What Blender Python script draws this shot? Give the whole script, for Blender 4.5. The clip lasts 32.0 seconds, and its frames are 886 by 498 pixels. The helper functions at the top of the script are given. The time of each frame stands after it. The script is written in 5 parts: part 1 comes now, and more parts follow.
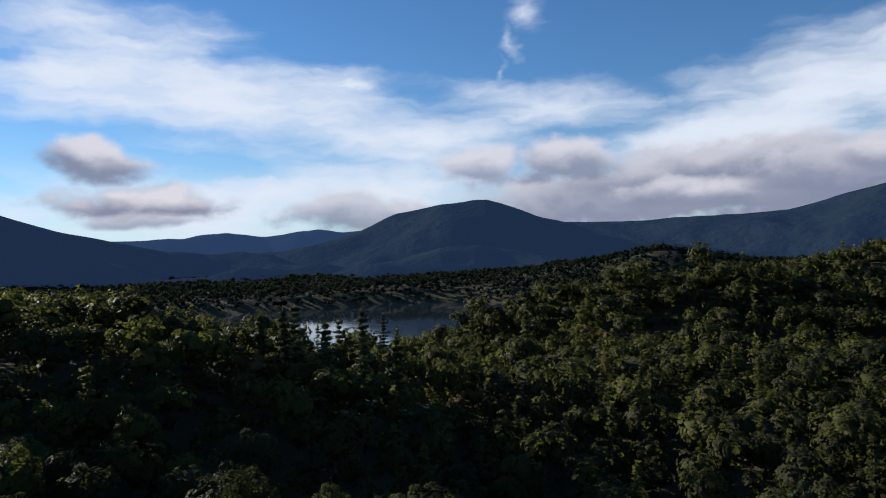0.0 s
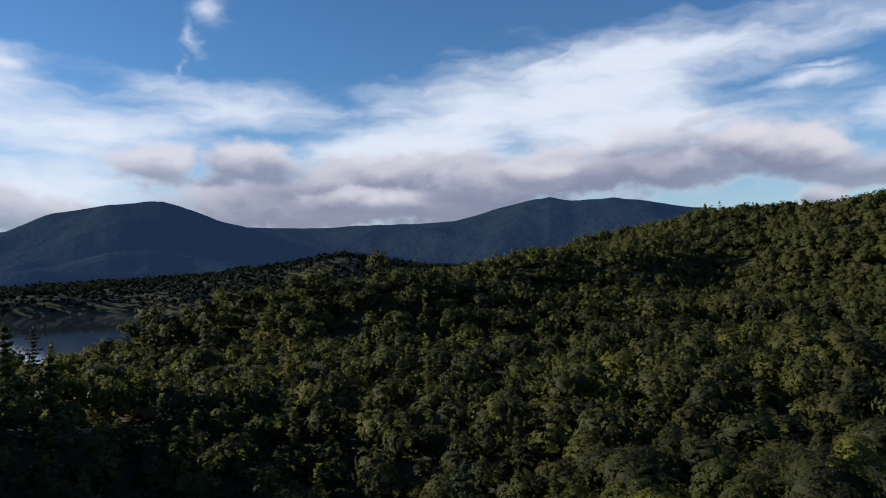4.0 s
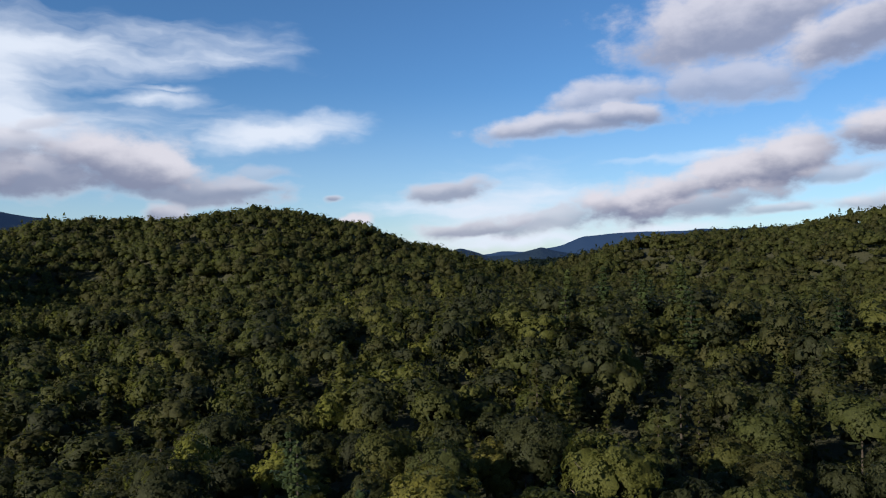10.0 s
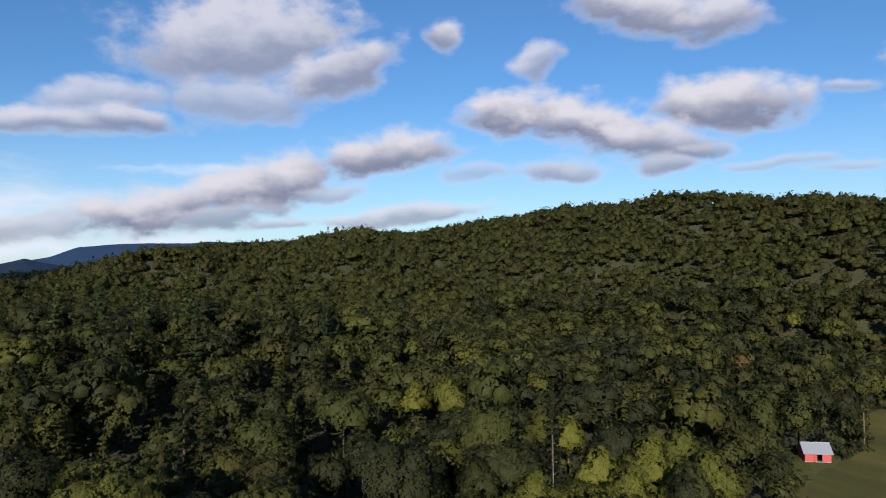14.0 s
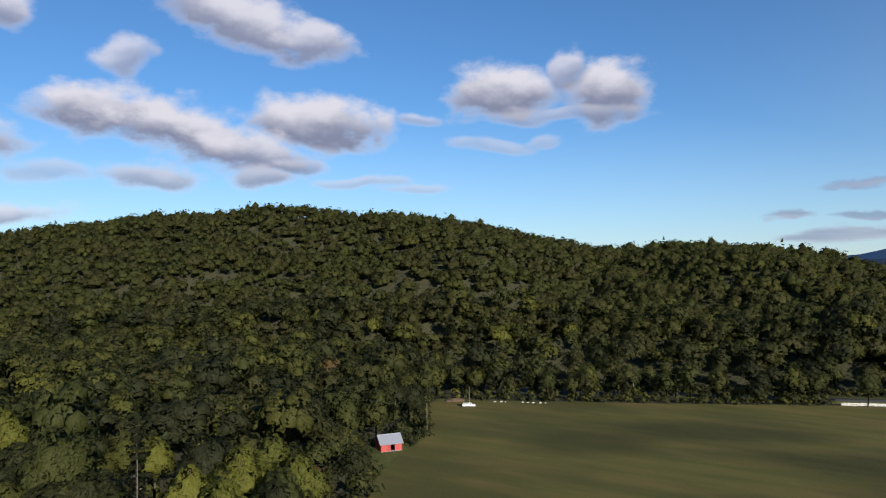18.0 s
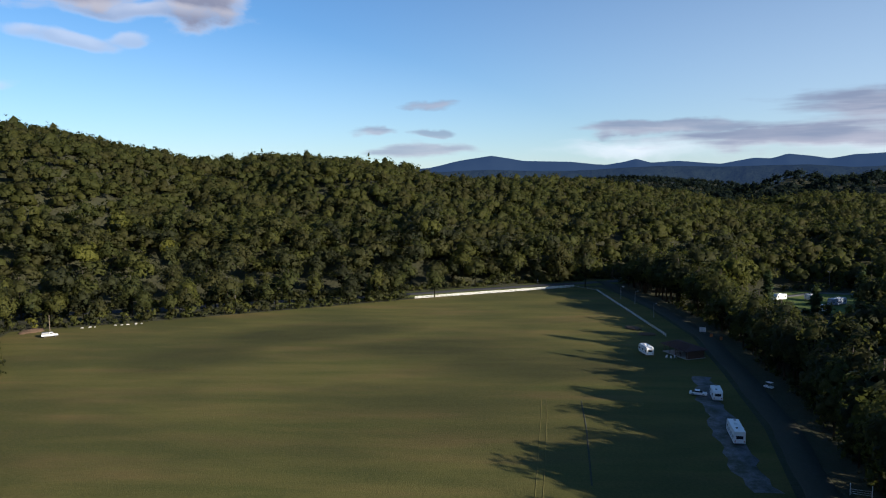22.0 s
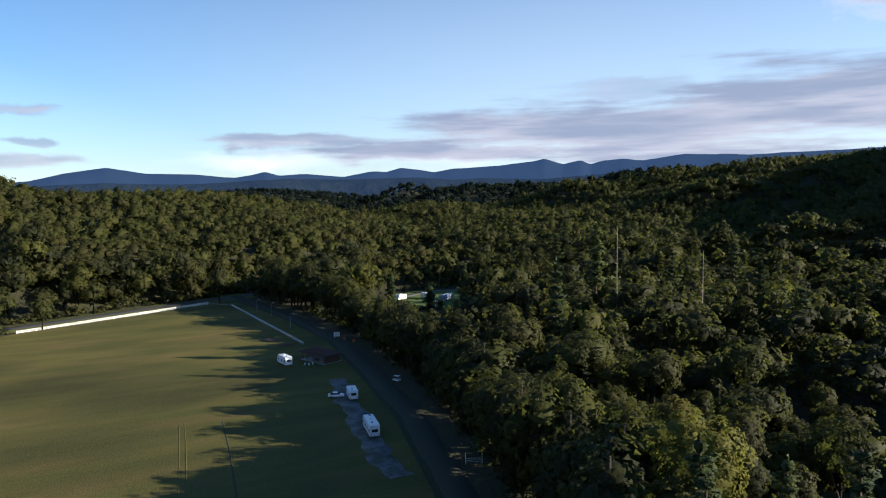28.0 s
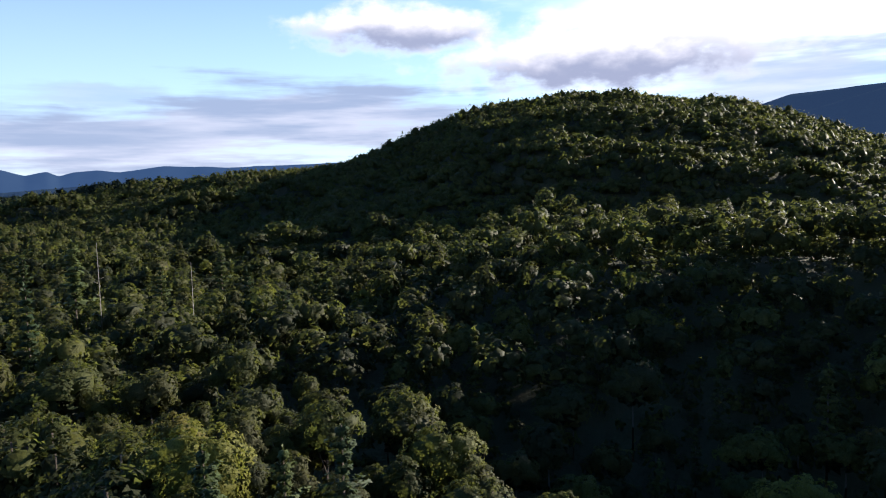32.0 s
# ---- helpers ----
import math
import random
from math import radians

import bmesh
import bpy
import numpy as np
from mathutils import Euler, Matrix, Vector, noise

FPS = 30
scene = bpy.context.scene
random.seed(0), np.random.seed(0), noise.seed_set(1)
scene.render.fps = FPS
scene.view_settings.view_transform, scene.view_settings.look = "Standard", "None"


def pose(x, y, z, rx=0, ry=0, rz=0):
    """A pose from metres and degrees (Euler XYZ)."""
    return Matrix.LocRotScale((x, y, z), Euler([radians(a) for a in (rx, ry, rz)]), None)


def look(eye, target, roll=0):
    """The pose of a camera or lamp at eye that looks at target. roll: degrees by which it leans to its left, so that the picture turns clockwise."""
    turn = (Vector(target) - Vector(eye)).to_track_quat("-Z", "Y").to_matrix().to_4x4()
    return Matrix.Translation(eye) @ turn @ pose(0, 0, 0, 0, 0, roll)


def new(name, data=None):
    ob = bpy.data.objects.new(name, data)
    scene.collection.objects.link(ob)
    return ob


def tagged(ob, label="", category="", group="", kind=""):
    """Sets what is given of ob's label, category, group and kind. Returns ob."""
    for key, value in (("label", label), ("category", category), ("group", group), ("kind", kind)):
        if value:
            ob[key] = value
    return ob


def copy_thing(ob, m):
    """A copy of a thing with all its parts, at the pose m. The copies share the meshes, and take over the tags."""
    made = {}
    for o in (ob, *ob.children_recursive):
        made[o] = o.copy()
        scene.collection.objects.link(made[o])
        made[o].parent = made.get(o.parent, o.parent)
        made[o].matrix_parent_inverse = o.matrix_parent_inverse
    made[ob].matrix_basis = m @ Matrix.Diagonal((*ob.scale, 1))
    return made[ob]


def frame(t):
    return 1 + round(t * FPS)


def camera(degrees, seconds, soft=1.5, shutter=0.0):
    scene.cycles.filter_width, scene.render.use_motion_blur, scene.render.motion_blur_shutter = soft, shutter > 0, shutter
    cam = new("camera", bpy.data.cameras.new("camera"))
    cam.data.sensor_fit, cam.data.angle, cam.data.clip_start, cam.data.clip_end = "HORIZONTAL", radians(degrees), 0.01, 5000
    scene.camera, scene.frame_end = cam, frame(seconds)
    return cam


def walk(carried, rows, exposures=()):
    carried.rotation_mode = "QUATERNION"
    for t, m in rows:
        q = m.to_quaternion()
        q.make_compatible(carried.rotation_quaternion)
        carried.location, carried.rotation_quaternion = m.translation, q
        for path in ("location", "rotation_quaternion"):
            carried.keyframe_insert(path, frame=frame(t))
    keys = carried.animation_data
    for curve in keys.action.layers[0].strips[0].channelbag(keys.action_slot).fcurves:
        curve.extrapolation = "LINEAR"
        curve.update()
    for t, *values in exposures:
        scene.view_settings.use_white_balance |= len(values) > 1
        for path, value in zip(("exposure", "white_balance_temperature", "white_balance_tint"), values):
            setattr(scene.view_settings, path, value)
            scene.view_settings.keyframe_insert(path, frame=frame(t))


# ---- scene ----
# ---- camera: a drone that hovers 60 m over the meadow and turns clockwise ----
EYE = 60.0
cam = camera(64.04, 32.0, soft=1.1)
TURN = [  # seconds, yaw, pitch, roll in degrees
    (0.0, 0.00, 0.37, 1.69),
    (0.5, -2.10, 0.35, 1.66),
    (1.0, -4.17, 0.35, 1.59),
    (1.5, -6.41, 0.35, 1.52),
    (2.0, -9.20, 0.33, 1.45),
    (2.5, -12.92, 0.30, 1.37),
    (3.0, -16.91, 0.30, 1.30),
    (3.5, -21.04, 0.27, 1.26),
    (5.5, -37.50, 0.23, 1.23),
    (6.0, -41.62, 0.22, 1.21),
    (6.5, -45.72, 0.19, 1.17),
    (7.0, -49.83, 0.22, 1.18),
    (7.5, -53.95, 0.23, 1.15),
    (8.0, -58.06, 0.26, 1.09),
    (8.5, -62.17, 0.31, 1.04),
    (9.0, -66.28, 0.35, 0.96),
    (9.5, -70.40, 0.40, 0.88),
    (10.0, -74.68, 0.44, 0.82),
    (10.5, -79.14, 0.48, 0.80),
    (11.0, -83.84, 0.51, 0.78),
    (11.5, -88.58, 0.58, 0.69),
    (12.0, -93.36, 0.67, 0.58),
    (12.5, -98.22, 0.75, 0.51),
    (13.0, -103.14, 0.85, 0.50),
    (13.5, -108.13, 0.96, 0.50),
    (14.0, -113.16, 1.00, 0.53),
    (14.5, -117.85, 1.11, 0.48),
    (15.0, -122.86, 1.21, 0.48),
    (15.5, -127.87, 1.27, 0.50),
    (17.5, -141.24, 1.54, 0.50),
    (18.0, -145.08, 1.61, 0.48),
    (18.5, -148.94, 1.59, 0.49),
    (19.0, -153.00, 0.39, 0.48),
    (19.5, -157.17, -1.32, 0.47),
    (20.0, -161.30, -3.09, 0.48),
    (20.5, -165.21, -4.79, 0.46),
    (21.0, -167.73, -5.74, 0.48),
    (21.5, -170.88, -5.84, 0.51),
    (22.0, -176.62, -5.76, 0.51),
    (22.5, -181.50, -5.70, 0.55),
    (23.0, -185.08, -5.61, 0.60),
    (23.5, -186.89, -5.54, 0.62),
    (24.0, -188.31, -5.46, 0.67),
    (24.5, -189.84, -5.40, 0.71),
    (26.5, -195.01, -5.17, 0.78),
    (27.0, -197.22, -5.14, 0.79),
    (27.5, -200.28, -5.10, 0.83),
    (28.0, -205.81, -5.09, 0.91),
    (28.5, -211.64, -5.07, 0.99),
    (29.0, -217.19, -5.06, 1.06),
    (29.5, -222.22, -5.05, 1.11),
    (30.0, -227.10, -5.03, 1.18),
    (30.5, -231.93, -5.02, 1.31),
    (31.0, -236.79, -5.00, 1.41),
    (31.5, -241.57, -5.00, 1.49),
    (32.0, -245.84, -4.99, 1.57),]
walk(cam, [(t, pose(0, 0, EYE, 90 + p, r, y)) for t, y, p, r in TURN],
     exposures=[(0.0, 0.6, 5900, 10), (13.0, 0.65, 5900, 10), (18.5, 0.65, 5850, 10), (21.0, 0.75, 5900, 10), (23.0, 0.95, 6000, 10), (28.0, 1.2, 6050, 10), (32.0, 1.5, 5900, 10)])

# ---- sky, clouds and sun ----
SUN_B, SUN_EL = -58.0, 17.6   # bearing clockwise from the first view, height over the horizon


def bearing(b, d, z=0.0):
    """The place at bearing b (degrees clockwise from +y) and distance d."""
    return Vector((d * math.sin(radians(b)), d * math.cos(radians(b)), z))


sun = new("sun", bpy.data.lights.new("sun", "SUN"))
sun.data.energy, sun.data.angle, sun.data.color = 5.0, radians(0.6), (1.0, 0.86, 0.66)
sun.matrix_basis = look(bearing(SUN_B, 500, 500 * math.tan(radians(SUN_EL))), (0, 0, 0))

world = bpy.data.worlds.new("sky")
scene.world = world
world.use_nodes = True
wt = world.node_tree
wt.nodes.clear()


def wnode(kind, **inputs):
    n = wt.nodes.new(kind)
    for k, v in inputs.items():
        s = n.inputs[int(k[1:])] if k[0] == "i" and k[1:].isdigit() else n.inputs[k]
        if isinstance(v, bpy.types.NodeSocket):
            wt.links.new(v, s)
        else:
            s.default_value = v
    return n


def wmath(op, a, b=0.0, c=0.0):
    n = wnode("ShaderNodeMath", i0=a, i1=b, i2=c)
    n.operation = op
    return n.outputs[0]


def wvec(op, a, b=(0, 0, 0), c=(0, 0, 0)):
    n = wnode("ShaderNodeVectorMath", i0=a, i1=b)
    n.operation = op
    if op == "MULTIPLY_ADD":
        if isinstance(c, bpy.types.NodeSocket):
            wt.links.new(c, n.inputs[2])
        else:
            n.inputs[2].default_value = c
    return n.outputs["Value"] if op in ("LENGTH", "DOT_PRODUCT") else n.outputs[0]


def wmix(fac, a, b):
    n = wnode("ShaderNodeMix")
    n.data_type = "RGBA"
    for s, v in ((n.inputs[0], fac), (n.inputs[6], a), (n.inputs[7], b)):
        if isinstance(v, bpy.types.NodeSocket):
            wt.links.new(v, s)
        else:
            s.default_value = v
    return n.outputs[2]


def wstep(v, lo, hi, top=1.0):
    n = wnode("ShaderNodeMapRange", i0=v, i1=lo, i2=hi, i4=top)
    n.interpolation_type = "SMOOTHSTEP"
    return n.outputs[0]


air = wnode("ShaderNodeTexSky")
air.sky_type, air.sun_disc = "NISHITA", False
air.sun_elevation, air.sun_rotation = radians(SUN_EL), radians(SUN_B)
air.air_density, air.dust_density, air.ozone_density = 1.0, 0.0, 5.0
SKY = 0.066
heaven = wvec("SCALE", air.outputs[0])
heaven.node.inputs["Scale"].default_value = SKY
heaven = wvec("MULTIPLY", heaven, (0.96, 1.06, 1.10))  # clean, deep blue air after rain

# clouds live in a map of bearing and height, in degrees
MID = 125.0
ray = wnode("ShaderNodeTexCoord").outputs["Generated"]
cm, sm = math.cos(radians(MID)), math.sin(radians(MID))
east = wvec("DOT_PRODUCT", ray, (cm, -sm, 0))
north = wvec("DOT_PRODUCT", ray, (sm, cm, 0))
up = wnode("ShaderNodeSeparateXYZ", i0=ray).outputs[2]
turn = wmath("MULTIPLY", wmath("ARCTAN2", east, north), 57.2958)
rise = wmath("MULTIPLY", wmath("ARCSINE", up), 57.2958)
sheet = wnode("ShaderNodeCombineXYZ", i0=turn, i1=rise).outputs[0]


def wnoise(scale, stretch, detail, rough=0.55, where=None):
    p = wvec("MULTIPLY", where or sheet, (1.0, stretch, 1.0))
    n = wnode("ShaderNodeTexNoise", Vector=p, Scale=scale, Detail=detail, Roughness=rough)
    return n


billow = wnoise(0.30, 1.7, 4.0, 0.5)
warp = wvec("MULTIPLY_ADD", wvec("SUBTRACT", billow.outputs["Color"], (0.5, 0.5, 0.5)), (3.6, 1.9, 0.0), sheet)
streak = wnoise(0.10, 4.5, 4.0, 0.52, warp)
puff = wnoise(0.36, 1.6, 6.0, 0.55)
soft = wvec("MULTIPLY_ADD", wvec("SUBTRACT", wnoise(0.16, 1.5, 2.0, 0.5).outputs["Color"], (0.5, 0.5, 0.5)), (5.0, 2.2, 0.0), sheet)
puff_f = wmath("SUBTRACT", puff.outputs["Fac"], 0.5)
band_f = wmath("SUBTRACT", wnoise(0.09, 9.0, 4.0, 0.55).outputs["Fac"], 0.5)
streak_f = wmath("SUBTRACT", streak.outputs["Fac"], 0.5)
puff_2, puff_light = wmath("MULTIPLY", puff_f, 1.15), wmath("MULTIPLY", puff_f, 0.9)
band_2, band_light = wmath("MULTIPLY", band_f, 2.0), wmath("MULTIPLY", band_f, -3.0)
# thin bright haze, low round the horizon and higher over the plain
low_haze = wmath("MULTIPLY", wmath("SUBTRACT", 1.0, wstep(rise, -1.0, 14.0)), 0.30)
plain_haze = wmath("MULTIPLY", wmath("MULTIPLY", wstep(turn, 30.0, 95.0), wmath("SUBTRACT", 1.0, wstep(rise, -4.0, 30.0))), 0.50)
bank = wmix(wmath("MAXIMUM", low_haze, plain_haze), heaven, (0.50, 0.54, 0.58, 1))

KINDS = {  # sunlit top, shaded base
    "c": ((0.50, 0.46, 0.46, 1), (0.160, 0.166, 0.218, 1)),
    "w": (0.53, 0.54, 0.56, 1),
    "s": ((0.29, 0.285, 0.325, 1), (0.155, 0.178, 0.240, 1)),
}


def place(where, b, el, w, h, tilt):
    """A map in which the cloud is the unit disc."""
    c, n = math.cos(radians(tilt)), math.sin(radians(tilt))
    if tilt:
        off = wvec("SUBTRACT", where, (b - MID, el, 0.0))
        return wnode("ShaderNodeCombineXYZ", i0=wvec("DOT_PRODUCT", off, (c / w, n / w, 0.0)), i1=wvec("DOT_PRODUCT", off, (-n / h, c / h, 0.0))).outputs[0]
    return wvec("MULTIPLY_ADD", where, (1 / w, 1 / h, 0.0), (-(b - MID) / w, -el / h, 0.0))


veils, tally = None, 0


def after(done):
    """Lets the clouds that follow wait for those before, so that the sky's nodes are worked through in small batches."""
    global warp, soft
    warp = wvec("MULTIPLY_ADD", done, (1e-6, 1e-6, 0.0), warp)
    soft = wvec("MULTIPLY_ADD", done, (1e-6, 1e-6, 0.0), soft)


def veil(b, el, w, h, density, tilt=0.0):
    """A sheet of high white cloud: bearing, height, half width and half height in degrees, thickness, lean."""
    global veils, tally
    tally += 1
    if tally % 14 == 0:
        after(veils)
    far = wvec("LENGTH", place(warp, b, el, w * 1.25, h * 1.2, tilt))
    thick = wmath("SUBTRACT", 0.95 - 0.9 * (1.15 - density), far)
    veils = thick if veils is None else wmath("MAXIMUM", veils, thick)


heap = {"low": (None, None), "band": (None, None)}  # cover and light of the low clouds and of the far bands


def cloud(kind, b, el, w, h, density, tilt=0.0):
    """One low cloud (c bright, g grey) or far band (s): bearing, height, half width and half height in degrees, thickness, lean."""
    global tally, last
    tally += 1
    if tally % 14 == 0:
        after(last)
    q = place(soft if kind in "cg" else warp, b, el, w * 1.32, h * 1.34, tilt)
    tall = wnode("ShaderNodeSeparateXYZ", i0=q).outputs[1]
    far = wvec("LENGTH", q)
    if kind == "s":
        cover = wstep(wmath("SUBTRACT", band_2, far), -1.17, -0.45, min(density, 1.0) * 0.95)
        light = wstep(wmath("MULTIPLY_ADD", tall, -0.4, band_light), -0.5, 0.6)
    else:
        cover = wstep(wmath("SUBTRACT", puff_2, far), -1.03, -0.45, min(density, 1.0))
        light = wstep(wmath("ADD", puff_light, tall), -0.38, 0.50, 0.70 if kind == "g" else max(1.0, density))
    layer = "band" if kind == "s" else "low"
    a, l = heap[layer]
    if a is None:
        heap[layer] = cover, light
    else:
        heap[layer] = wmath("MAXIMUM", a, cover), wmath("MULTIPLY_ADD", wmath("SUBTRACT", light, l), cover, l)
    last = heap[layer][1]


veil(-18.6, 12.4, 12.7, 2.0, 1.3, -3)
veil(-25.5, 16.2, 9.0, 3.3, 0.75)
veil(-6.2, 9.8, 15.2, 2.6, 0.85, -5)
veil(8.9, 11.5, 8.1, 1.8, 0.9, -4)
veil(-6.9, 13.5, 2.6, 0.6, 0.8)
veil(-19.6, 4.1, 12.5, 2.2, 1.15)
veil(-5.8, 5.6, 8.8, 2.2, 0.9)
veil(26.8, 9.8, 9.3, 2.5, 1.25, 12)
veil(32.5, 11.9, 7.4, 2.0, 1.2, 18)
veil(20.7, 8.8, 5.5, 1.4, 1.0, 8)
veil(34.0, 14.7, 5.5, 0.9, 0.6, 22)
veil(5.0, 14.1, 0.7, 2.2, 0.28)
veil(6.0, 16.4, 0.9, 2.4, 0.30)
veil(7.5, 18.6, 1.9, 2.4, 0.22)
veil(33.3, 11.4, 11.2, 3.0, 1.25, 6)
veil(43.4, 14.6, 13.9, 2.0, 0.95, 3)
veil(39.1, 9.6, 13.7, 2.5, 1.05)
veil(52.2, 11.8, 5.0, 0.8, 0.8, 5)
veil(61.7, 9.7, 6.1, 1.3, 0.95, 8)
veil(53.9, 12.6, 4.1, 0.5, 0.6)
veil(54.0, 14.8, 4.5, 0.7, 0.4, -8)
veil(80.0, 3.6, 11.7, 2.7, 0.75)
veil(81.4, 1.1, 9.5, 0.8, 0.9)
veil(92.8, 1.6, 6.2, 0.6, 0.8, 2)
veil(95.9, 7.3, 9.1, 0.5, 0.6, 3)
veil(191.7, 2.2, 7.6, 1.0, 0.55)
veil(203.9, 2.4, 12.0, 1.0, 0.55)
veil(269.9, 11.6, 12.9, 4.1, 1.3)
white = wstep(wmath("MULTIPLY_ADD", streak_f, 2.0, veils), -0.50, 0.85)
bank = wmix(wmath("MULTIPLY", white, 0.96), bank, KINDS["w"])
last = white
after(last)
cloud("c", -26.4, 7.6, 3.2, 1.6, 0.95, -15)
cloud("c", -22.6, 4.3, 5.8, 1.2, 1.05)
cloud("g", -5.2, 3.2, 7.0, 1.5, 0.85, -3)
cloud("g", -23.0, 3.1, 3.6, 0.6, 0.7)
cloud("g", 14.1, 4.0, 12.6, 2.5, 0.95)
cloud("g", 26.7, 4.1, 9.2, 2.5, 0.95, 4)
cloud("g", 18.5, 5.7, 9.0, 1.8, 0.95, 3)
cloud("g", 25.1, 6.3, 6.0, 1.8, 0.9, 8)
cloud("c", 33.4, 6.2, 4.5, 2.0, 0.9, 12)
cloud("c", 3.3, 7.0, 3.2, 1.7, 0.85)
cloud("c", 10.1, 7.1, 3.6, 1.5, 0.9, -5)
cloud("c", 17.6, 4.2, 3.9, 1.1, 0.8)
cloud("c", 21.8, 3.8, 2.9, 1.0, 0.7)
cloud("g", 35.1, 5.7, 11.2, 1.8, 0.95)
cloud("g", 29.5, 5.0, 5.6, 1.9, 0.95)
cloud("g", 44.1, 6.0, 8.1, 1.7, 0.9)
cloud("g", 55.2, 5.3, 6.4, 1.2, 0.85, -4)
cloud("c", 50.7, 7.0, 5.8, 2.1, 0.95, -8)
cloud("c", 42.0, 8.0, 4.6, 1.4, 0.7, 8)
cloud("c", 32.4, 6.0, 3.2, 1.2, 0.8)
cloud("g", 45.5, 9.6, 2.0, 0.7, 0.5, 20)
cloud("g", 61.2, 6.6, 2.1, 0.4, 0.4)
cloud("g", 58.9, 5.6, 3.4, 0.9, 0.8)
cloud("g", 52.8, 3.5, 2.2, 0.9, 0.9)
cloud("g", 75.1, 5.0, 3.2, 0.9, 0.85, 8)
cloud("g", 65.6, 4.5, 1.1, 0.4, 0.85)
cloud("c", 68.0, 2.5, 1.1, 0.8, 1.15)
cloud("g", 77.8, 2.2, 4.3, 0.7, 0.85, 4)
cloud("g", 82.8, 2.5, 5.5, 0.9, 0.7, 6)
cloud("g", 100.2, 3.1, 2.7, 0.5, 0.7)
cloud("c", 97.4, 17.0, 8.2, 3.2, 0.85, 8)
cloud("c", 104.7, 15.0, 4.4, 2.2, 0.9, 22)
cloud("c", 96.9, 12.7, 5.0, 1.8, 0.7)
cloud("c", 87.9, 12.2, 4.1, 1.4, 0.7, 8)
cloud("c", 84.7, 10.1, 7.1, 1.0, 0.85, 4)
cloud("c", 89.3, 10.8, 2.7, 1.0, 0.85)
cloud("c", 91.4, 4.2, 5.8, 1.8, 1.0, 10)
cloud("c", 98.9, 6.0, 6.8, 2.0, 1.0, 14)
cloud("c", 108.3, 8.7, 5.5, 1.8, 1.0, 6)
cloud("g", 95.4, 3.7, 5.0, 1.0, 0.8, 8)
cloud("g", 103.9, 5.6, 3.4, 0.8, 0.7, 5)
cloud("c", 110.1, 3.8, 6.6, 0.7, 0.8, 4)
cloud("g", 115.2, 6.9, 1.7, 0.8, 0.5)
cloud("c", 120.1, 11.9, 4.9, 1.8, 1.0)
cloud("c", 125.6, 10.4, 5.9, 1.9, 1.0, -8)
cloud("c", 134.8, 11.7, 5.5, 1.9, 1.0, -4)
cloud("c", 129.8, 9.3, 4.9, 1.6, 0.95, -3)
cloud("g", 130.4, 7.4, 2.1, 0.9, 0.85)
cloud("g", 122.8, 7.1, 3.6, 0.9, 0.8, -3)
cloud("g", 133.7, 8.4, 2.2, 0.6, 0.7)
cloud("c", 129.3, 18.9, 5.8, 2.1, 0.95, -14)
cloud("c", 135.0, 17.8, 2.7, 1.4, 0.9)
cloud("c", 120.9, 15.7, 2.0, 1.1, 0.75, 15)
cloud("c", 113.4, 17.8, 1.4, 1.1, 0.9)
cloud("c", 150.5, 13.9, 4.3, 2.0, 1.0)
cloud("c", 158.1, 13.6, 3.1, 2.1, 1.0)
cloud("c", 155.2, 15.4, 1.2, 1.5, 0.8)
cloud("g", 154.1, 12.0, 6.7, 0.6, 0.6)
cloud("c", 142.9, 12.0, 1.7, 0.6, 0.6)
cloud("g", 148.7, 9.9, 2.8, 0.5, 0.5)
cloud("g", 153.0, 10.2, 1.9, 0.4, 0.45)
cloud("g", 138.6, 7.0, 3.3, 0.5, 0.55)
cloud("g", 142.9, 6.4, 2.7, 0.4, 0.5)
cloud("g", 116.1, 7.3, 2.5, 0.8, 0.5)
cloud("s", 171.3, 3.6, 1.5, 0.3, 0.8)
cloud("s", 175.9, 5.7, 1.9, 0.3, 0.8)
cloud("s", 175.7, 3.5, 1.1, 0.3, 0.7)
cloud("s", 175.2, 2.0, 3.4, 0.5, 0.8)
cloud("s", 193.6, 3.8, 6.3, 0.5, 0.9)
cloud("s", 206.6, 2.7, 11.0, 0.9, 1.0)
cloud("s", 210.8, 4.5, 7.5, 1.4, 1.0)
cloud("s", 221.7, 3.6, 17.3, 1.1, 1.1)
cloud("s", 228.0, 5.1, 12.0, 1.5, 1.1)
cloud("s", 220.7, 7.4, 5.0, 0.8, 0.5)
cloud("s", 223.0, 4.0, 14.0, 2.3, 1.1)
cloud("s", 237.3, 5.7, 12.6, 2.3, 1.0)
cloud("c", 243.1, 12.3, 7.3, 1.5, 1.0)
cloud("c", 258.9, 9.8, 11.5, 2.6, 1.05)
cloud("s", 270.9, 7.1, 8.3, 2.3, 0.8)
for layer, kind in (("band", "s"), ("low", "c")):
    bank = wmix(heap[layer][0], bank, wmix(heap[layer][1], KINDS[kind][1], KINDS[kind][0]))
bg = wnode("ShaderNodeBackground", Color=bank, Strength=1.0)
wt.links.new(bg.outputs[0], wnode("ShaderNodeOutputWorld").inputs["Surface"])


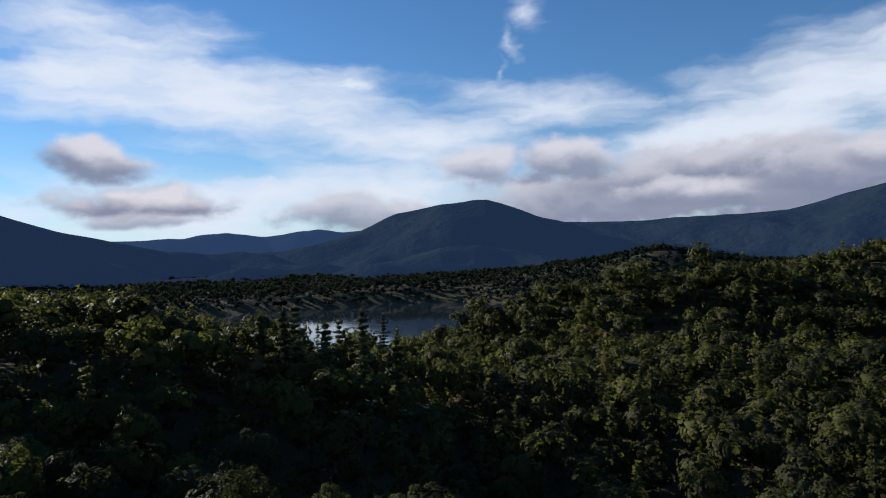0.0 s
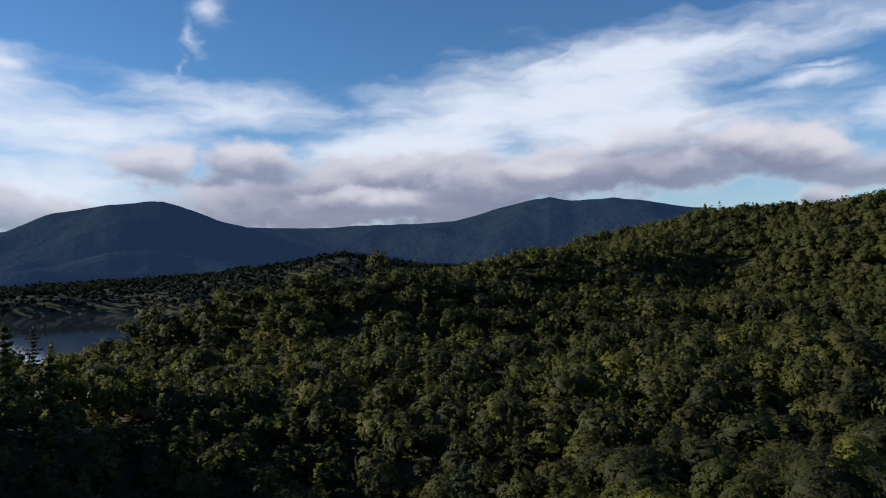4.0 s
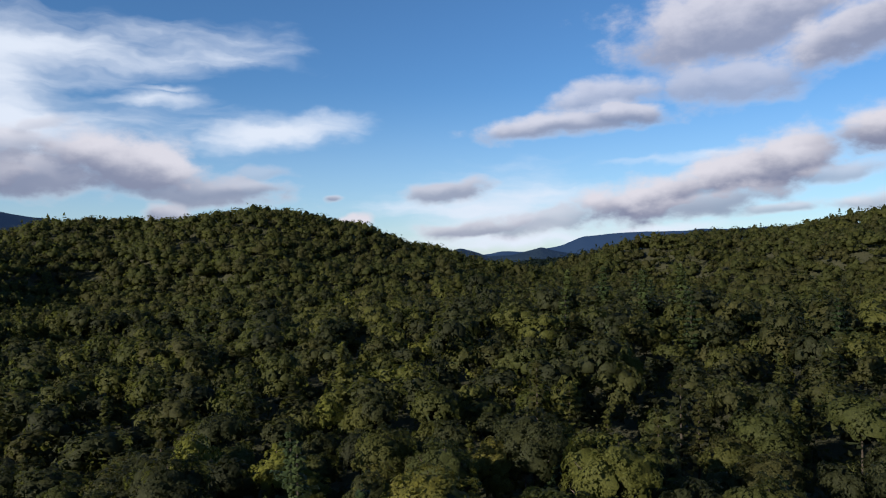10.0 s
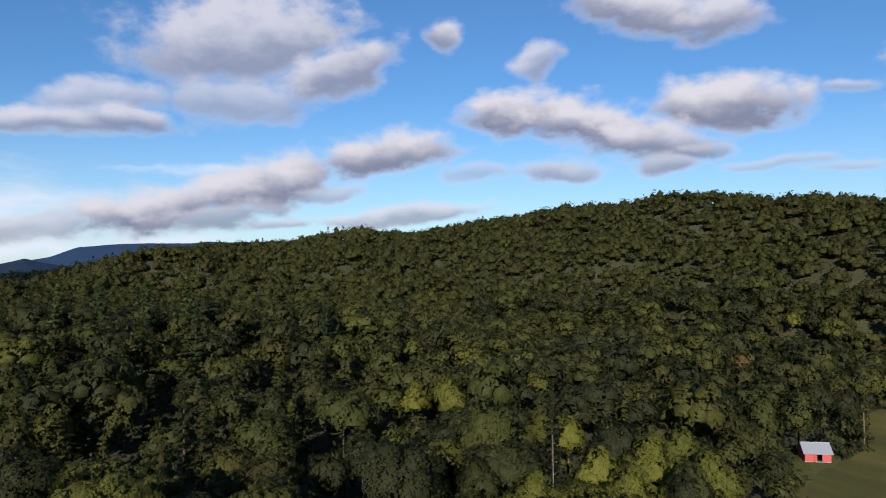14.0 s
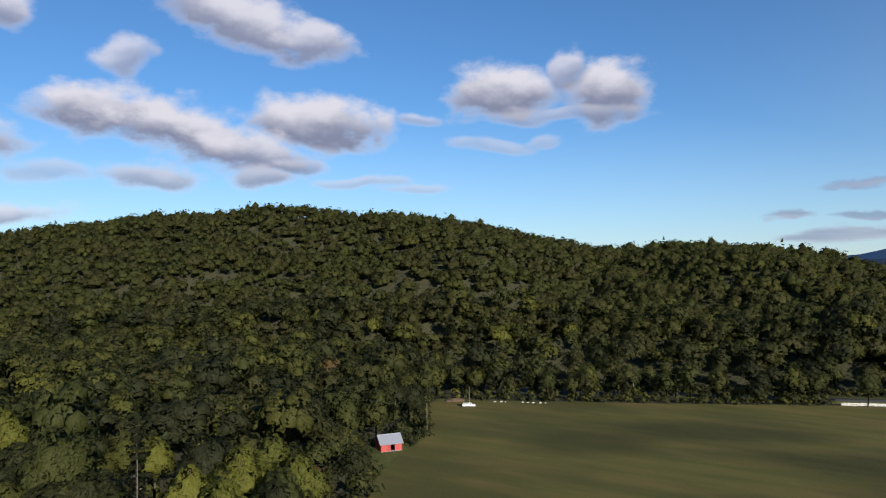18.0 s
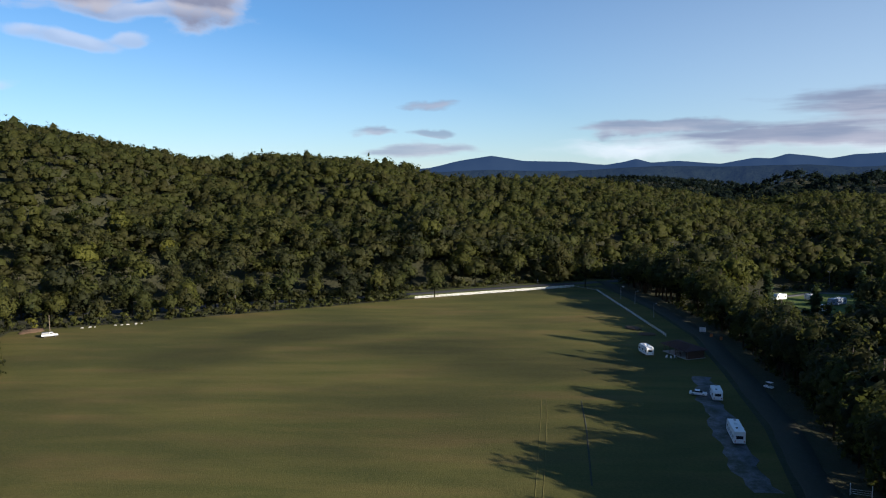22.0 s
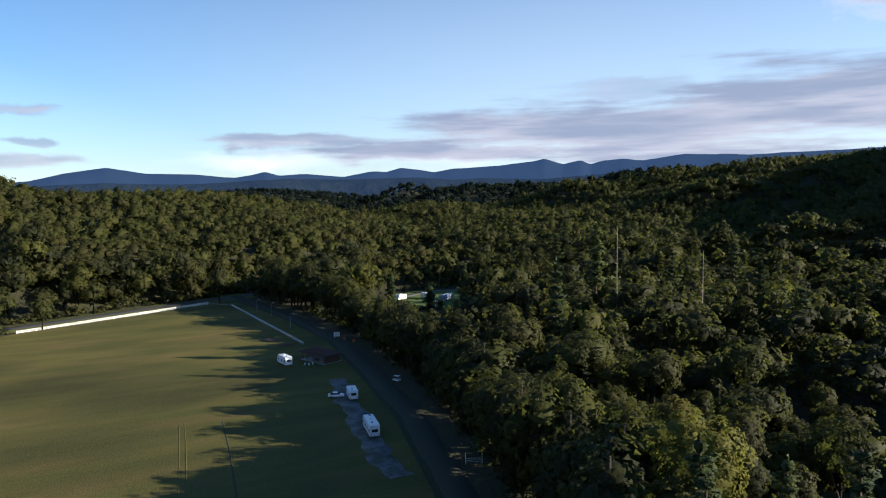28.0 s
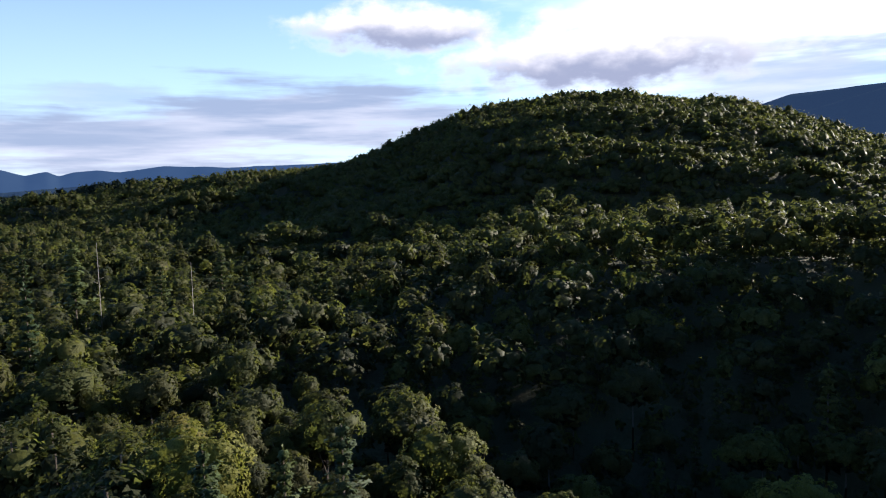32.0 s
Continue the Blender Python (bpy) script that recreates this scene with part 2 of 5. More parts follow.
# ---- materials ----
def material(name, build, rough=0.8, metal=0.0, bump=None, spec=0.3):
    """A node material: build(tree) returns the base colour's socket or a colour."""
    m = bpy.data.materials.new(name)
    m.use_nodes = True
    t = m.node_tree
    p = t.nodes["Principled BSDF"]
    p.inputs["Roughness"].default_value, p.inputs["Metallic"].default_value = rough, metal
    p.inputs["Specular IOR Level"].default_value = spec
    c = build(t) if callable(build) else build
    if isinstance(c, bpy.types.NodeSocket):
        t.links.new(c, p.inputs["Base Color"])
    else:
        p.inputs["Base Color"].default_value = (*c, 1)
    if bump:
        b = t.nodes.new("ShaderNodeBump")
        b.inputs["Strength"].default_value, b.inputs["Distance"].default_value = bump[1], bump[2]
        t.links.new(tex(t, bump[0], 6.0), b.inputs["Height"])
        t.links.new(b.outputs[0], p.inputs["Normal"])
    return m


def tex(t, scale, detail=4.0, rough=0.6, stretch=(1, 1, 1), turned=0.0, colour=False):
    """Noise in world metres (scale: features a metre)."""
    g = t.nodes.new("ShaderNodeNewGeometry")
    mp = t.nodes.new("ShaderNodeMapping")
    mp.inputs["Scale"].default_value = [scale * s for s in stretch]
    mp.inputs["Rotation"].default_value = (0, 0, radians(turned))
    n = t.nodes.new("ShaderNodeTexNoise")
    n.inputs["Scale"].default_value, n.inputs["Detail"].default_value, n.inputs["Roughness"].default_value = 1.0, detail, rough
    t.links.new(g.outputs["Position"], mp.inputs[0])
    t.links.new(mp.outputs[0], n.inputs["Vector"])
    return n.outputs["Color" if colour else "Fac"]


def ramp(t, fac, *stops):
    r = t.nodes.new("ShaderNodeValToRGB")
    while len(r.color_ramp.elements) < len(stops):
        r.color_ramp.elements.new(0.5)
    for e, (at, c) in zip(r.color_ramp.elements, stops):
        e.position, e.color = at, (*c, 1)
    t.links.new(fac, r.inputs[0])
    return r.outputs[0]


def mixc(t, fac, a, b, mode="MIX"):
    n = t.nodes.new("ShaderNodeMix")
    n.data_type, n.blend_type = "RGBA", mode
    for s, v in ((n.inputs[0], fac), (n.inputs[6], a), (n.inputs[7], b)):
        if isinstance(v, bpy.types.NodeSocket):
            t.links.new(v, s)
        elif isinstance(v, (int, float)):
            s.default_value = v
        else:
            s.default_value = (*v, 1)
    return n.outputs[2]


def plain(name, c, rough=0.6, metal=0.0, vary=0.12, scale=1.5, spec=0.3):
    """A nearly even surface with a little grime at two scales."""
    def build(t):
        a = mixc(t, tex(t, scale, 5), [x * (1 - vary) for x in c], [min(1, x * (1 + vary)) for x in c])
        return mixc(t, tex(t, scale * 9, 3), a, [x * (1 - vary * 1.5) for x in c])
    return material(name, build, rough, metal, spec=spec)


def foliage(name, source, stops, see_through=0.50, grain=3.0, relief=0.5, sap=0.30):
    """Leaves: a tint for each tree, a tone for each tuft, and leaf relief of the given grain (leaf tufts a metre)."""
    m = bpy.data.materials.new(name)
    m.use_nodes = True
    t = m.node_tree
    p = t.nodes["Principled BSDF"]
    if source == "object":
        tint = t.nodes.new("ShaderNodeObjectInfo").outputs["Random"]
    else:
        a = t.nodes.new("ShaderNodeAttribute")
        a.attribute_name = "tint"
        tint = a.outputs["Fac"]
    c = ramp(t, tint, *stops)
    tone = t.nodes.new("ShaderNodeNewGeometry").outputs["Random Per Island"]
    c = mixc(t, 1.0, c, ramp(t, tone, (0.0, (0.80, 0.82, 0.84)), (1.0, (1, 1, 1))), "MULTIPLY")
    leaf = tex(t, grain, 4.0, 0.75)
    # leaf mottling, with gaps between leaves painted dark where the relief is low
    c = mixc(t, 1.0, c, ramp(t, leaf, (0.36, (0.48, 0.48, 0.52)), (0.60, (1.15, 1.13, 1.06))), "MULTIPLY")
    t.links.new(c, p.inputs["Base Color"])
    p.inputs["Roughness"].default_value, p.inputs["Specular IOR Level"].default_value = 0.60, 0.13
    bump = t.nodes.new("ShaderNodeBump")
    bump.inputs["Strength"].default_value, bump.inputs["Distance"].default_value = relief, 0.6 / grain
    t.links.new(leaf, bump.inputs["Height"])
    t.links.new(bump.outputs[0], p.inputs["Normal"])
    tr = t.nodes.new("ShaderNodeBsdfTranslucent")
    t.links.new(mixc(t, sap, c, (0.20, 0.23, 0.030)), tr.inputs[0])
    mx = t.nodes.new("ShaderNodeMixShader")
    mx.inputs[0].default_value = see_through
    t.links.new(p.outputs[0], mx.inputs[1])
    t.links.new(tr.outputs[0], mx.inputs[2])
    t.links.new(mx.outputs[0], t.nodes["Material Output"].inputs[0])
    return m


BROAD = ((0.0, (0.041, 0.046, 0.023)), (0.22, (0.057, 0.063, 0.026)), (0.40, (0.080, 0.078, 0.028)), (0.52, (0.073, 0.084, 0.027)),
         (0.70, (0.100, 0.103, 0.029)), (0.84, (0.120, 0.127, 0.031)), (0.95, (0.180, 0.180, 0.036)), (1.0, (0.145, 0.102, 0.042)))
NEEDLE = ((0.0, (0.026, 0.044, 0.020)), (0.5, (0.048, 0.070, 0.026)), (1.0, (0.084, 0.104, 0.034)))
# dark blue-green: the haze of distance mixed into the leaf colour
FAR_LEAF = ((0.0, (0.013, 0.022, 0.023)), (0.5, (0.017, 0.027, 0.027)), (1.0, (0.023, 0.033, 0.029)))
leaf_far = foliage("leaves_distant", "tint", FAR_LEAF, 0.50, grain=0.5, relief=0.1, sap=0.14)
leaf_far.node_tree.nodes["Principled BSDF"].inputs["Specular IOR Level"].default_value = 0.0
leaf_hill = foliage("leaves_hillside", "tint", BROAD, 0.60, grain=1.0, relief=0.3)
leaf_mid = foliage("leaves_middle", "tint", BROAD, grain=1.7)
leaf_one, leaf_many = foliage("leaves", "object", BROAD), foliage("leaves_near", "tint", BROAD, grain=2.6)
leaf_bright = foliage("bright_leaves", "object", ((0.0, (0.110, 0.125, 0.030)), (0.5, (0.165, 0.175, 0.036)), (1.0, (0.200, 0.205, 0.040))))
needle_one = foliage("needles", "object", NEEDLE, 0.2, grain=2.6)
bark = material("bark", lambda t: ramp(t, tex(t, 3.0, 5, stretch=(1, 1, 0.2)), (0.3, (0.05, 0.038, 0.028)), (0.7, (0.16, 0.13, 0.10))), 0.9)
# sprays inside the crowns, coloured darker to paint the shade there
inner = material("shaded_inner_sprays", lambda t: ramp(t, tex(t, 1.2, 5), (0.3, (0.016, 0.022, 0.010)), (0.7, (0.035, 0.042, 0.018))), 0.95, spec=0.1)
pale_bark = material("dead_wood", lambda t: ramp(t, tex(t, 2.0, 5, stretch=(1, 1, 0.2)), (0.3, (0.20, 0.18, 0.155)), (0.7, (0.36, 0.33, 0.29))), 0.9)
floor_mat = material("forest_floor", lambda t: mixc(t, tex(t, 0.4, 6), ramp(t, tex(t, 0.05, 5), (0.3, (0.022, 0.030, 0.012)), (0.7, (0.045, 0.055, 0.020))), (0.05, 0.042, 0.024)), 0.95, bump=(0.6, 0.6, 1.5))
# far ranges: base colours turned dark and blue to stand for haze
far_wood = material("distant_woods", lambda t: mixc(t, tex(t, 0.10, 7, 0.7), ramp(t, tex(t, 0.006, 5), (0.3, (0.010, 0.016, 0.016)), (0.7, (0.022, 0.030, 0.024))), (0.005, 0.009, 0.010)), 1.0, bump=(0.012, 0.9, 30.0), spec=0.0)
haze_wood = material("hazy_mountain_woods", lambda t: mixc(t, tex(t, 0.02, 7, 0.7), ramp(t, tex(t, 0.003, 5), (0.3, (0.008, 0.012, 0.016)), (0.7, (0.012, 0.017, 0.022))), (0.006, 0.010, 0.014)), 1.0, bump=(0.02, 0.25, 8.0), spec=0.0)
for m, air_light in ((far_wood, (0.0088, 0.0160, 0.0350)), (haze_wood, (0.0160, 0.0310, 0.0680))):  # haze over the far ranges, put in as a blue glow of their woods
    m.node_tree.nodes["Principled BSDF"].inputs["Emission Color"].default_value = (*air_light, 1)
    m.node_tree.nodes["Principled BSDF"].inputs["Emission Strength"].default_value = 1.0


def turf(t):
    """Mown grass: pale mown strips, rank green streaks, dark patches, painted shadow ovals."""
    c = ramp(t, tex(t, 0.05, 4, stretch=(0.35, 2.2, 1), turned=-27), (0.30, (0.066, 0.076, 0.018)), (0.5, (0.120, 0.106, 0.030)), (0.68, (0.165, 0.112, 0.044)))
    c = mixc(t, ramp(t, tex(t, 0.018, 3, stretch=(0.8, 2.0, 1), turned=-20), (0.44, (0, 0, 0)), (0.62, (0.8, 0.8, 0.8))), c, (0.044, 0.050, 0.016))
    for x, y, wide, deep, turned, dimming in ((72, -266, 54, 24, 24, 1.0), (22, -246, 52, 20, 8, 1.0), (100, -228, 30, 22, 40, 0.9), (-14, -222, 52, 24, -6, 0.9), (8, -175, 62, 36, 10, 0.6)):  # soft far-cast shadows, painted into the grass as dark ovals
        g = t.nodes.new("ShaderNodeNewGeometry")
        mp = t.nodes.new("ShaderNodeMapping")
        mp.vector_type = "TEXTURE"
        mp.inputs["Location"].default_value, mp.inputs["Rotation"].default_value, mp.inputs["Scale"].default_value = (x, y, 0), (0, 0, radians(turned)), (wide, deep, 1e6)
        ball = t.nodes.new("ShaderNodeTexGradient")
        ball.gradient_type = "SPHERICAL"
        t.links.new(g.outputs["Position"], mp.inputs[0])
        t.links.new(mp.outputs[0], ball.inputs[0])
        dip = mixc(t, 1.0, ramp(t, ball.outputs["Fac"], (0.0, (0, 0, 0)), (0.55, (dimming, dimming, dimming))), ramp(t, tex(t, 0.06, 4, stretch=(0.5, 1.6, 1), turned=-20), (0.3, (0.45, 0.45, 0.45)), (0.6, (1.0, 1.0, 1.0))), "MULTIPLY")
        c = mixc(t, dip, c, (0.020, 0.023, 0.010))
    c = mixc(t, 0.35, c, ramp(t, tex(t, 1.4, 6, 0.75), (0.3, (0.046, 0.055, 0.014)), (0.7, (0.17, 0.15, 0.052))), "MIX")
    return c


grass = material("mown_grass", turf, 0.95, bump=(3.0, 0.5, 0.25), spec=0.1)
rough_grass = material("rough_grass", lambda t: ramp(t, tex(t, 0.5, 6, 0.7), (0.3, (0.045, 0.065, 0.018)), (0.7, (0.13, 0.13, 0.04))), 0.95, bump=(2.0, 0.6, 0.3), spec=0.1)
lawn = material("camp_grass", lambda t: mixc(t, tex(t, 0.25, 5, 0.7), (0.070, 0.100, 0.026), (0.130, 0.160, 0.046)), 0.95, bump=(3.0, 0.5, 0.2), spec=0.1)
dirt = material("packed_dirt", lambda t: mixc(t, tex(t, 0.3, 6, 0.7), ramp(t, tex(t, 2.0, 5), (0.3, (0.030, 0.027, 0.023)), (0.7, (0.062, 0.055, 0.046))), (0.030, 0.036, 0.014)), 0.9, bump=(3.0, 0.5, 0.1))
asphalt = material("asphalt", lambda t: mixc(t, tex(t, 0.15, 5), (0.040, 0.040, 0.044), (0.070, 0.068, 0.070)), 0.85, bump=(8.0, 0.3, 0.05))
gravel = material("gravel", lambda t: mixc(t, ramp(t, tex(t, 0.22, 6, 0.7), (0.38, (0, 0, 0)), (0.62, (1, 1, 1))), ramp(t, tex(t, 5.0, 4), (0.3, (0.10, 0.10, 0.11)), (0.7, (0.22, 0.21, 0.21))), (0.055, 0.058, 0.035)), 0.9, bump=(6.0, 0.5, 0.06))
dry_grass = material("dry_grass", lambda t: mixc(t, tex(t, 0.8, 5), (0.085, 0.080, 0.027), (0.125, 0.108, 0.038)), 0.95, spec=0.1)
pasture = material("pasture", lambda t: mixc(t, tex(t, 0.004, 4, stretch=(0.4, 2, 1)), (0.10, 0.15, 0.09), (0.22, 0.25, 0.17)), 0.95, spec=0.1)
white_paint = plain("white_paint", (0.78, 0.77, 0.74), 0.5)
metal_grey = plain("galvanised_metal", (0.40, 0.41, 0.43), 0.45, 0.6)
wood_pole = plain("weathered_wood", (0.20, 0.16, 0.12), 0.9, vary=0.3)
water = material("lake_water", lambda t: mixc(t, tex(t, 0.01, 3), (0.012, 0.020, 0.030), (0.020, 0.030, 0.042)), 0.06, bump=(0.5, 0.06, 0.15), spec=0.5)



# ---- the land ----
def line(points, step):
    """Points of a polyline, about step apart."""
    out = []
    for a, b in zip(points, points[1:]):
        n = max(1, int(math.dist(a, b) / step))
        out += [[p + (q - p) * i / n for p, q in zip(a, b)] for i in range(n)]
    return np.array(out + [list(points[-1])], float)


CANOPY = 26.0
LIFT = 11.5  # the far slopes stand higher and carry lower trees
RIDGES = []


def ridge(width, *crest):
    """A ridge whose wooded crest stands at (bearing, distance, height angle) as seen from the drone's place."""
    pts = []
    for b, d, el in crest:
        v = bearing(b, d)
        pts.append((v.x, v.y, EYE + d * math.tan(radians(el)) - CANOPY))
    RIDGES.append((width, line(pts, 25.0)))


ridge(92, (-44, 275, -0.4), (-36, 270, -0.7), (-32, 265, -0.9), (-28.6, 260, -1.1), (-25, 255, -2.0), (-22.8, 250, -3.4), (-19.6, 240, -5.2), (-17.2, 235, -7.0))
ridge(88, (6.5, 430, -3.6), (9, 435, -2.4), (12, 440, -1.75), (18.6, 470, -1.0), (31, 520, -0.35), (40, 600, 0.65),
      (44, 680, 1.7), (46.5, 750, 2.7))
ridge(170, (44.5, 800, 2.3), (48.5, 780, 2.95), (51.4, 760, 2.9), (55.3, 740, 3.0), (58, 720, 3.45), (60.2, 700, 4.15),
      (63.0, 700, 3.4), (67, 690, 1.4), (70.2, 680, -0.6), (72.4, 670, -2.4))
ridge(170, (86, 930, -0.6), (92, 850, 0.95), (97, 820, 2.05), (100, 800, 1.85), (106, 780, 2.6), (111, 760, 2.2),
      (113.4, 740, 2.4), (118, 720, 3.5), (123, 700, 4.0), (128, 680, 4.35), (133, 650, 4.85))
ridge(150, (133, 650, 4.85), (137.4, 640, 4.5), (144, 620, 4.15), (151, 620, 3.35), (156, 640, 1.75), (160, 660, 2.0),
      (163.7, 660, 2.25), (168.5, 650, 1.9), (172, 640, 1.1), (177, 640, 0.3), (182, 660, 0.0), (188, 720, -0.3))
ridge(220, (184, 1400, -0.3), (189, 1500, -0.05), (193.6, 1600, -0.15), (196.3, 1800, -0.75), (199.4, 1900, -1.15), (202.4, 1900, -1.28), (205.8, 1500, -0.85),
      (208.6, 1200, -0.15), (210.6, 1000, 0.35), (220, 900, 0.62),
      (228, 850, 1.05), (235, 780, 1.8))
ridge(212, (234, 840, 0.6), (239.4, 800, 1.8), (243, 790, 3.0), (246.7, 780, 4.3), (249.4, 780, 5.6), (252.6, 780, 6.95),
      (255.7, 780, 7.25), (259, 780, 7.1), (264, 780, 6.4), (267, 790, 5.3), (270, 800, 4.4), (273, 800, 3.4), (278, 800, 1.6), (286, 800, 0.0))
ridge(185, (251, 670, 4.7), (253, 670, 5.75), (258, 665, 6.0), (263, 670, 5.5), (268, 690, 4.1), (273, 700, 2.3))
ridge(78, (250, 330, -3.2), (258, 310, -2.2), (266, 295, -1.6), (278, 285, -1.2), (292, 285, -0.8))
ridge(110, (64, 330, -4.6), (74, 325, -3.5), (82, 320, -3.1), (91, 315, -3.0), (100, 320, -3.3), (110, 330, -4.2))
ridge(170, (-1.5, 1150, -2.6), (0.7, 1150, -2.0), (5, 1200, -1.5), (10, 1250, -0.9), (16, 1300, 0.15), (19, 1300, -0.4), (25, 1300, -1.2))
ridge(200, (78, 1400, -1.9), (82, 1400, -1.4), (85, 1300, -0.8), (88.7, 1200, -0.2), (93, 1100, 0.1))

FIELD = [(66, -55), (106, -110), (143, -176), (151, -206), (186, -254), (190, -268), (146, -288), (96, -314), (35, -347),
         (-47, -384), (-62, -384), (-67, -365), (-74, -320), (-77, -265), (-72, -215), (-66, -167), (-57, -127), (-38, -45)]
DRIVE = [(-66, -408), (-72, -365), (-79, -320), (-82, -265), (-77, -215), (-71, -167), (-62, -127), (-52, -85), (-42, -45)]
HIGHWAY = [(-190, -470), (-120, -428), (-66, -404), (-20, -387), (40, -361), (70, -349), (103, -338), (150, -318), (205, -302), (222, -300)]
CAMP = (-166, -338)
LAKE = (-70, 790, 300, 285)
LAKE_Z = -15.0


def near_line(x, y, pts, step=4.0):
    """Distance of places to a polyline."""
    p = line(pts, step)
    best = np.full(x.shape, 1e9)
    for px, py in p[:, :2]:
        best = np.minimum(best, (x - px) ** 2 + (y - py) ** 2)
    return np.sqrt(best)


def inside(x, y, poly):
    odd = np.zeros(x.shape, bool)
    for (ax, ay), (bx, by) in zip(poly, poly[1:] + poly[:1]):
        cut = (ay > y) != (by > y)
        odd ^= cut & (x < (bx - ax) * (y - ay) / (by - ay + 1e-9) + ax)
    return odd


def smooth(v, lo, hi):
    s = np.clip((v - lo) / (hi - lo), 0, 1)
    return s * s * (3 - 2 * s)


WAVES = [(random.uniform(0, 6.3), random.uniform(0, 6.3), w) for w in (420, 330, 240, 180, 140, 105, 80, 60, 45, 34)]


def rolling(x, y):
    """Soft unevenness of the ground, in metres."""
    z = np.zeros(x.shape)
    for a, ph, w in WAVES:
        z += 0.020 * w * np.sin((x * math.cos(a) + y * math.sin(a)) * 6.283 / w + ph + 1.3 * np.sin((y * math.cos(a) - x * math.sin(a)) * 3.1 / w))
    return z


def spurs(x, y):
    """Spurs and gullies that run down the slopes, in metres."""
    z = np.zeros(x.shape)
    for i, (w, tall) in enumerate(((210, 13.0), (150, 9.0), (95, 6.0), (62, 3.5))):
        a = 0.7 + 1.9 * i
        u, v = x * math.cos(a) + y * math.sin(a), y * math.cos(a) - x * math.sin(a)
        z += tall * (0.62 - np.abs(np.sin(u * math.pi / w + i + 1.1 * np.sin(v * 2.2 / w + 2 * i))))
    return z


def open_ground(x, y):
    """How far a place lies from the meadow, the roads and the camp ground (0 or less: in it)."""
    f = near_line(x, y, FIELD + FIELD[:1])
    f = np.where(inside(x, y, FIELD), -f, f)
    f = np.minimum(f, near_line(x, y, DRIVE) - 9.0)
    f = np.minimum(f, near_line(x, y, HIGHWAY) - 5.0)
    f = np.minimum(f, near_line(x, y, [(-66, -402), (-20, -385), (33, -361)]) - 9.0)
    f = np.minimum(f, np.minimum(np.hypot(x - 148, y + 181) - 9.5, np.hypot(x - 139, y + 168) - 7.0))
    return np.minimum(f, np.hypot((x - CAMP[0]) / 1.3, y - CAMP[1]) - 33.0)


def lake_edge(x, y):
    """Below 1 in the lake."""
    a = np.arctan2(y - LAKE[1], x - LAKE[0])
    r = np.hypot((x - LAKE[0]) / LAKE[2], (y - LAKE[1]) / LAKE[3])
    return r + 0.07 * np.sin(3 * a + 1) + 0.05 * np.sin(7 * a) + 0.03 * np.sin(13 * a + 2)


def height(x, y):
    """The ground's height."""
    total, crest = np.zeros(x.shape), np.zeros(x.shape)
    for w, p in RIDGES:
        best = np.zeros(x.shape)
        for px, py, pz in p:
            if pz > 0:
                near_crest = np.exp(-((x - px) ** 2 + (y - py) ** 2) / (w * w))
                best, crest = np.maximum(best, pz * near_crest), np.maximum(crest, near_crest)
        total += (best / 50.0) ** 14
    z = 50.0 * total ** (1 / 14)
    d = np.hypot(x, y)
    z = z + spurs(x, y) * smooth(1 - crest, 0.05, 0.35) * np.clip(z / 30.0, 0, 1)
    bowl = 14.0 * np.exp(-((x - LAKE[0]) / 420) ** 2 - ((y - LAKE[1]) / 400) ** 2)
    z = z + rolling(x, y) * smooth(d, 60, 600) * np.clip(0.12 + z / 150, 0.12, 0.4) + 2.0
    trough = 15.0 * smooth(y, 170, 430) * (1 - smooth(y, 600, 800)) * np.exp(-((x + 35) / 110) ** 2)
    z = z - (bowl + trough) * (1 - smooth(z, 6, 34))
    z = z + LIFT * smooth(d, 380, 432) * (1 - bowl / 14.0)
    flat = smooth(open_ground(x, y), 4, 60) if d.min() < 700 else 1.0
    # two sunken places, added so that the woods on their slopes fall into shade
    ravine = 26.0 * np.exp(-((x + 135) / 66) ** 2 - ((y + 5) / 80) ** 2)
    dip = 22.0 * np.exp(-((x - 30) / 72) ** 2 - ((y - 165) / 75) ** 2)
    z = np.where(y < 100, np.maximum(z, 0) * flat - ravine * flat, z - ravine) - dip * flat
    e = lake_edge(x, y)
    return np.where(e < 1.25, z - (z + 24.0) * (1 - smooth(e, 0.93, 1.12)), z)


def add_mesh(name, verts, faces, mats, smooth_on=True, parent=None):
    """A mesh object from arrays of corners and faces."""
    me = bpy.data.meshes.new(name)
    me.from_pydata([tuple(v) for v in verts], [], [tuple(f) for f in faces])
    for m in mats:
        me.materials.append(m)
    if smooth_on:
        me.polygons.foreach_set("use_smooth", [True] * len(me.polygons))
    me.update()
    ob = new(name, me)
    ob.parent = parent
    return ob


def grid_faces(rows, cols, ring=False):
    i, j = np.meshgrid(np.arange(rows - 1), np.arange(cols if ring else cols - 1), indexing="ij")
    k = (j + 1) % cols
    return np.stack([i * cols + j, i * cols + k, (i + 1) * cols + k, (i + 1) * cols + j], -1).reshape(-1, 4)


NB, ND = 560, 110
dist = np.concatenate([[0.02], np.geomspace(25, 4900, ND - 1)])
ang = np.linspace(0, 2 * math.pi, NB, endpoint=False)
gx, gy = np.outer(dist, np.sin(ang)), np.outer(dist, np.cos(ang))
gz = height(gx, gy)
ground = add_mesh("ground", np.stack([gx, gy, gz - 0.05], -1).reshape(-1, 3), grid_faces(ND, NB, True)[:, ::-1], [floor_mat])
tagged(ground, "dark leaf-strewn forest floor under the trees", "ground", kind="structure")

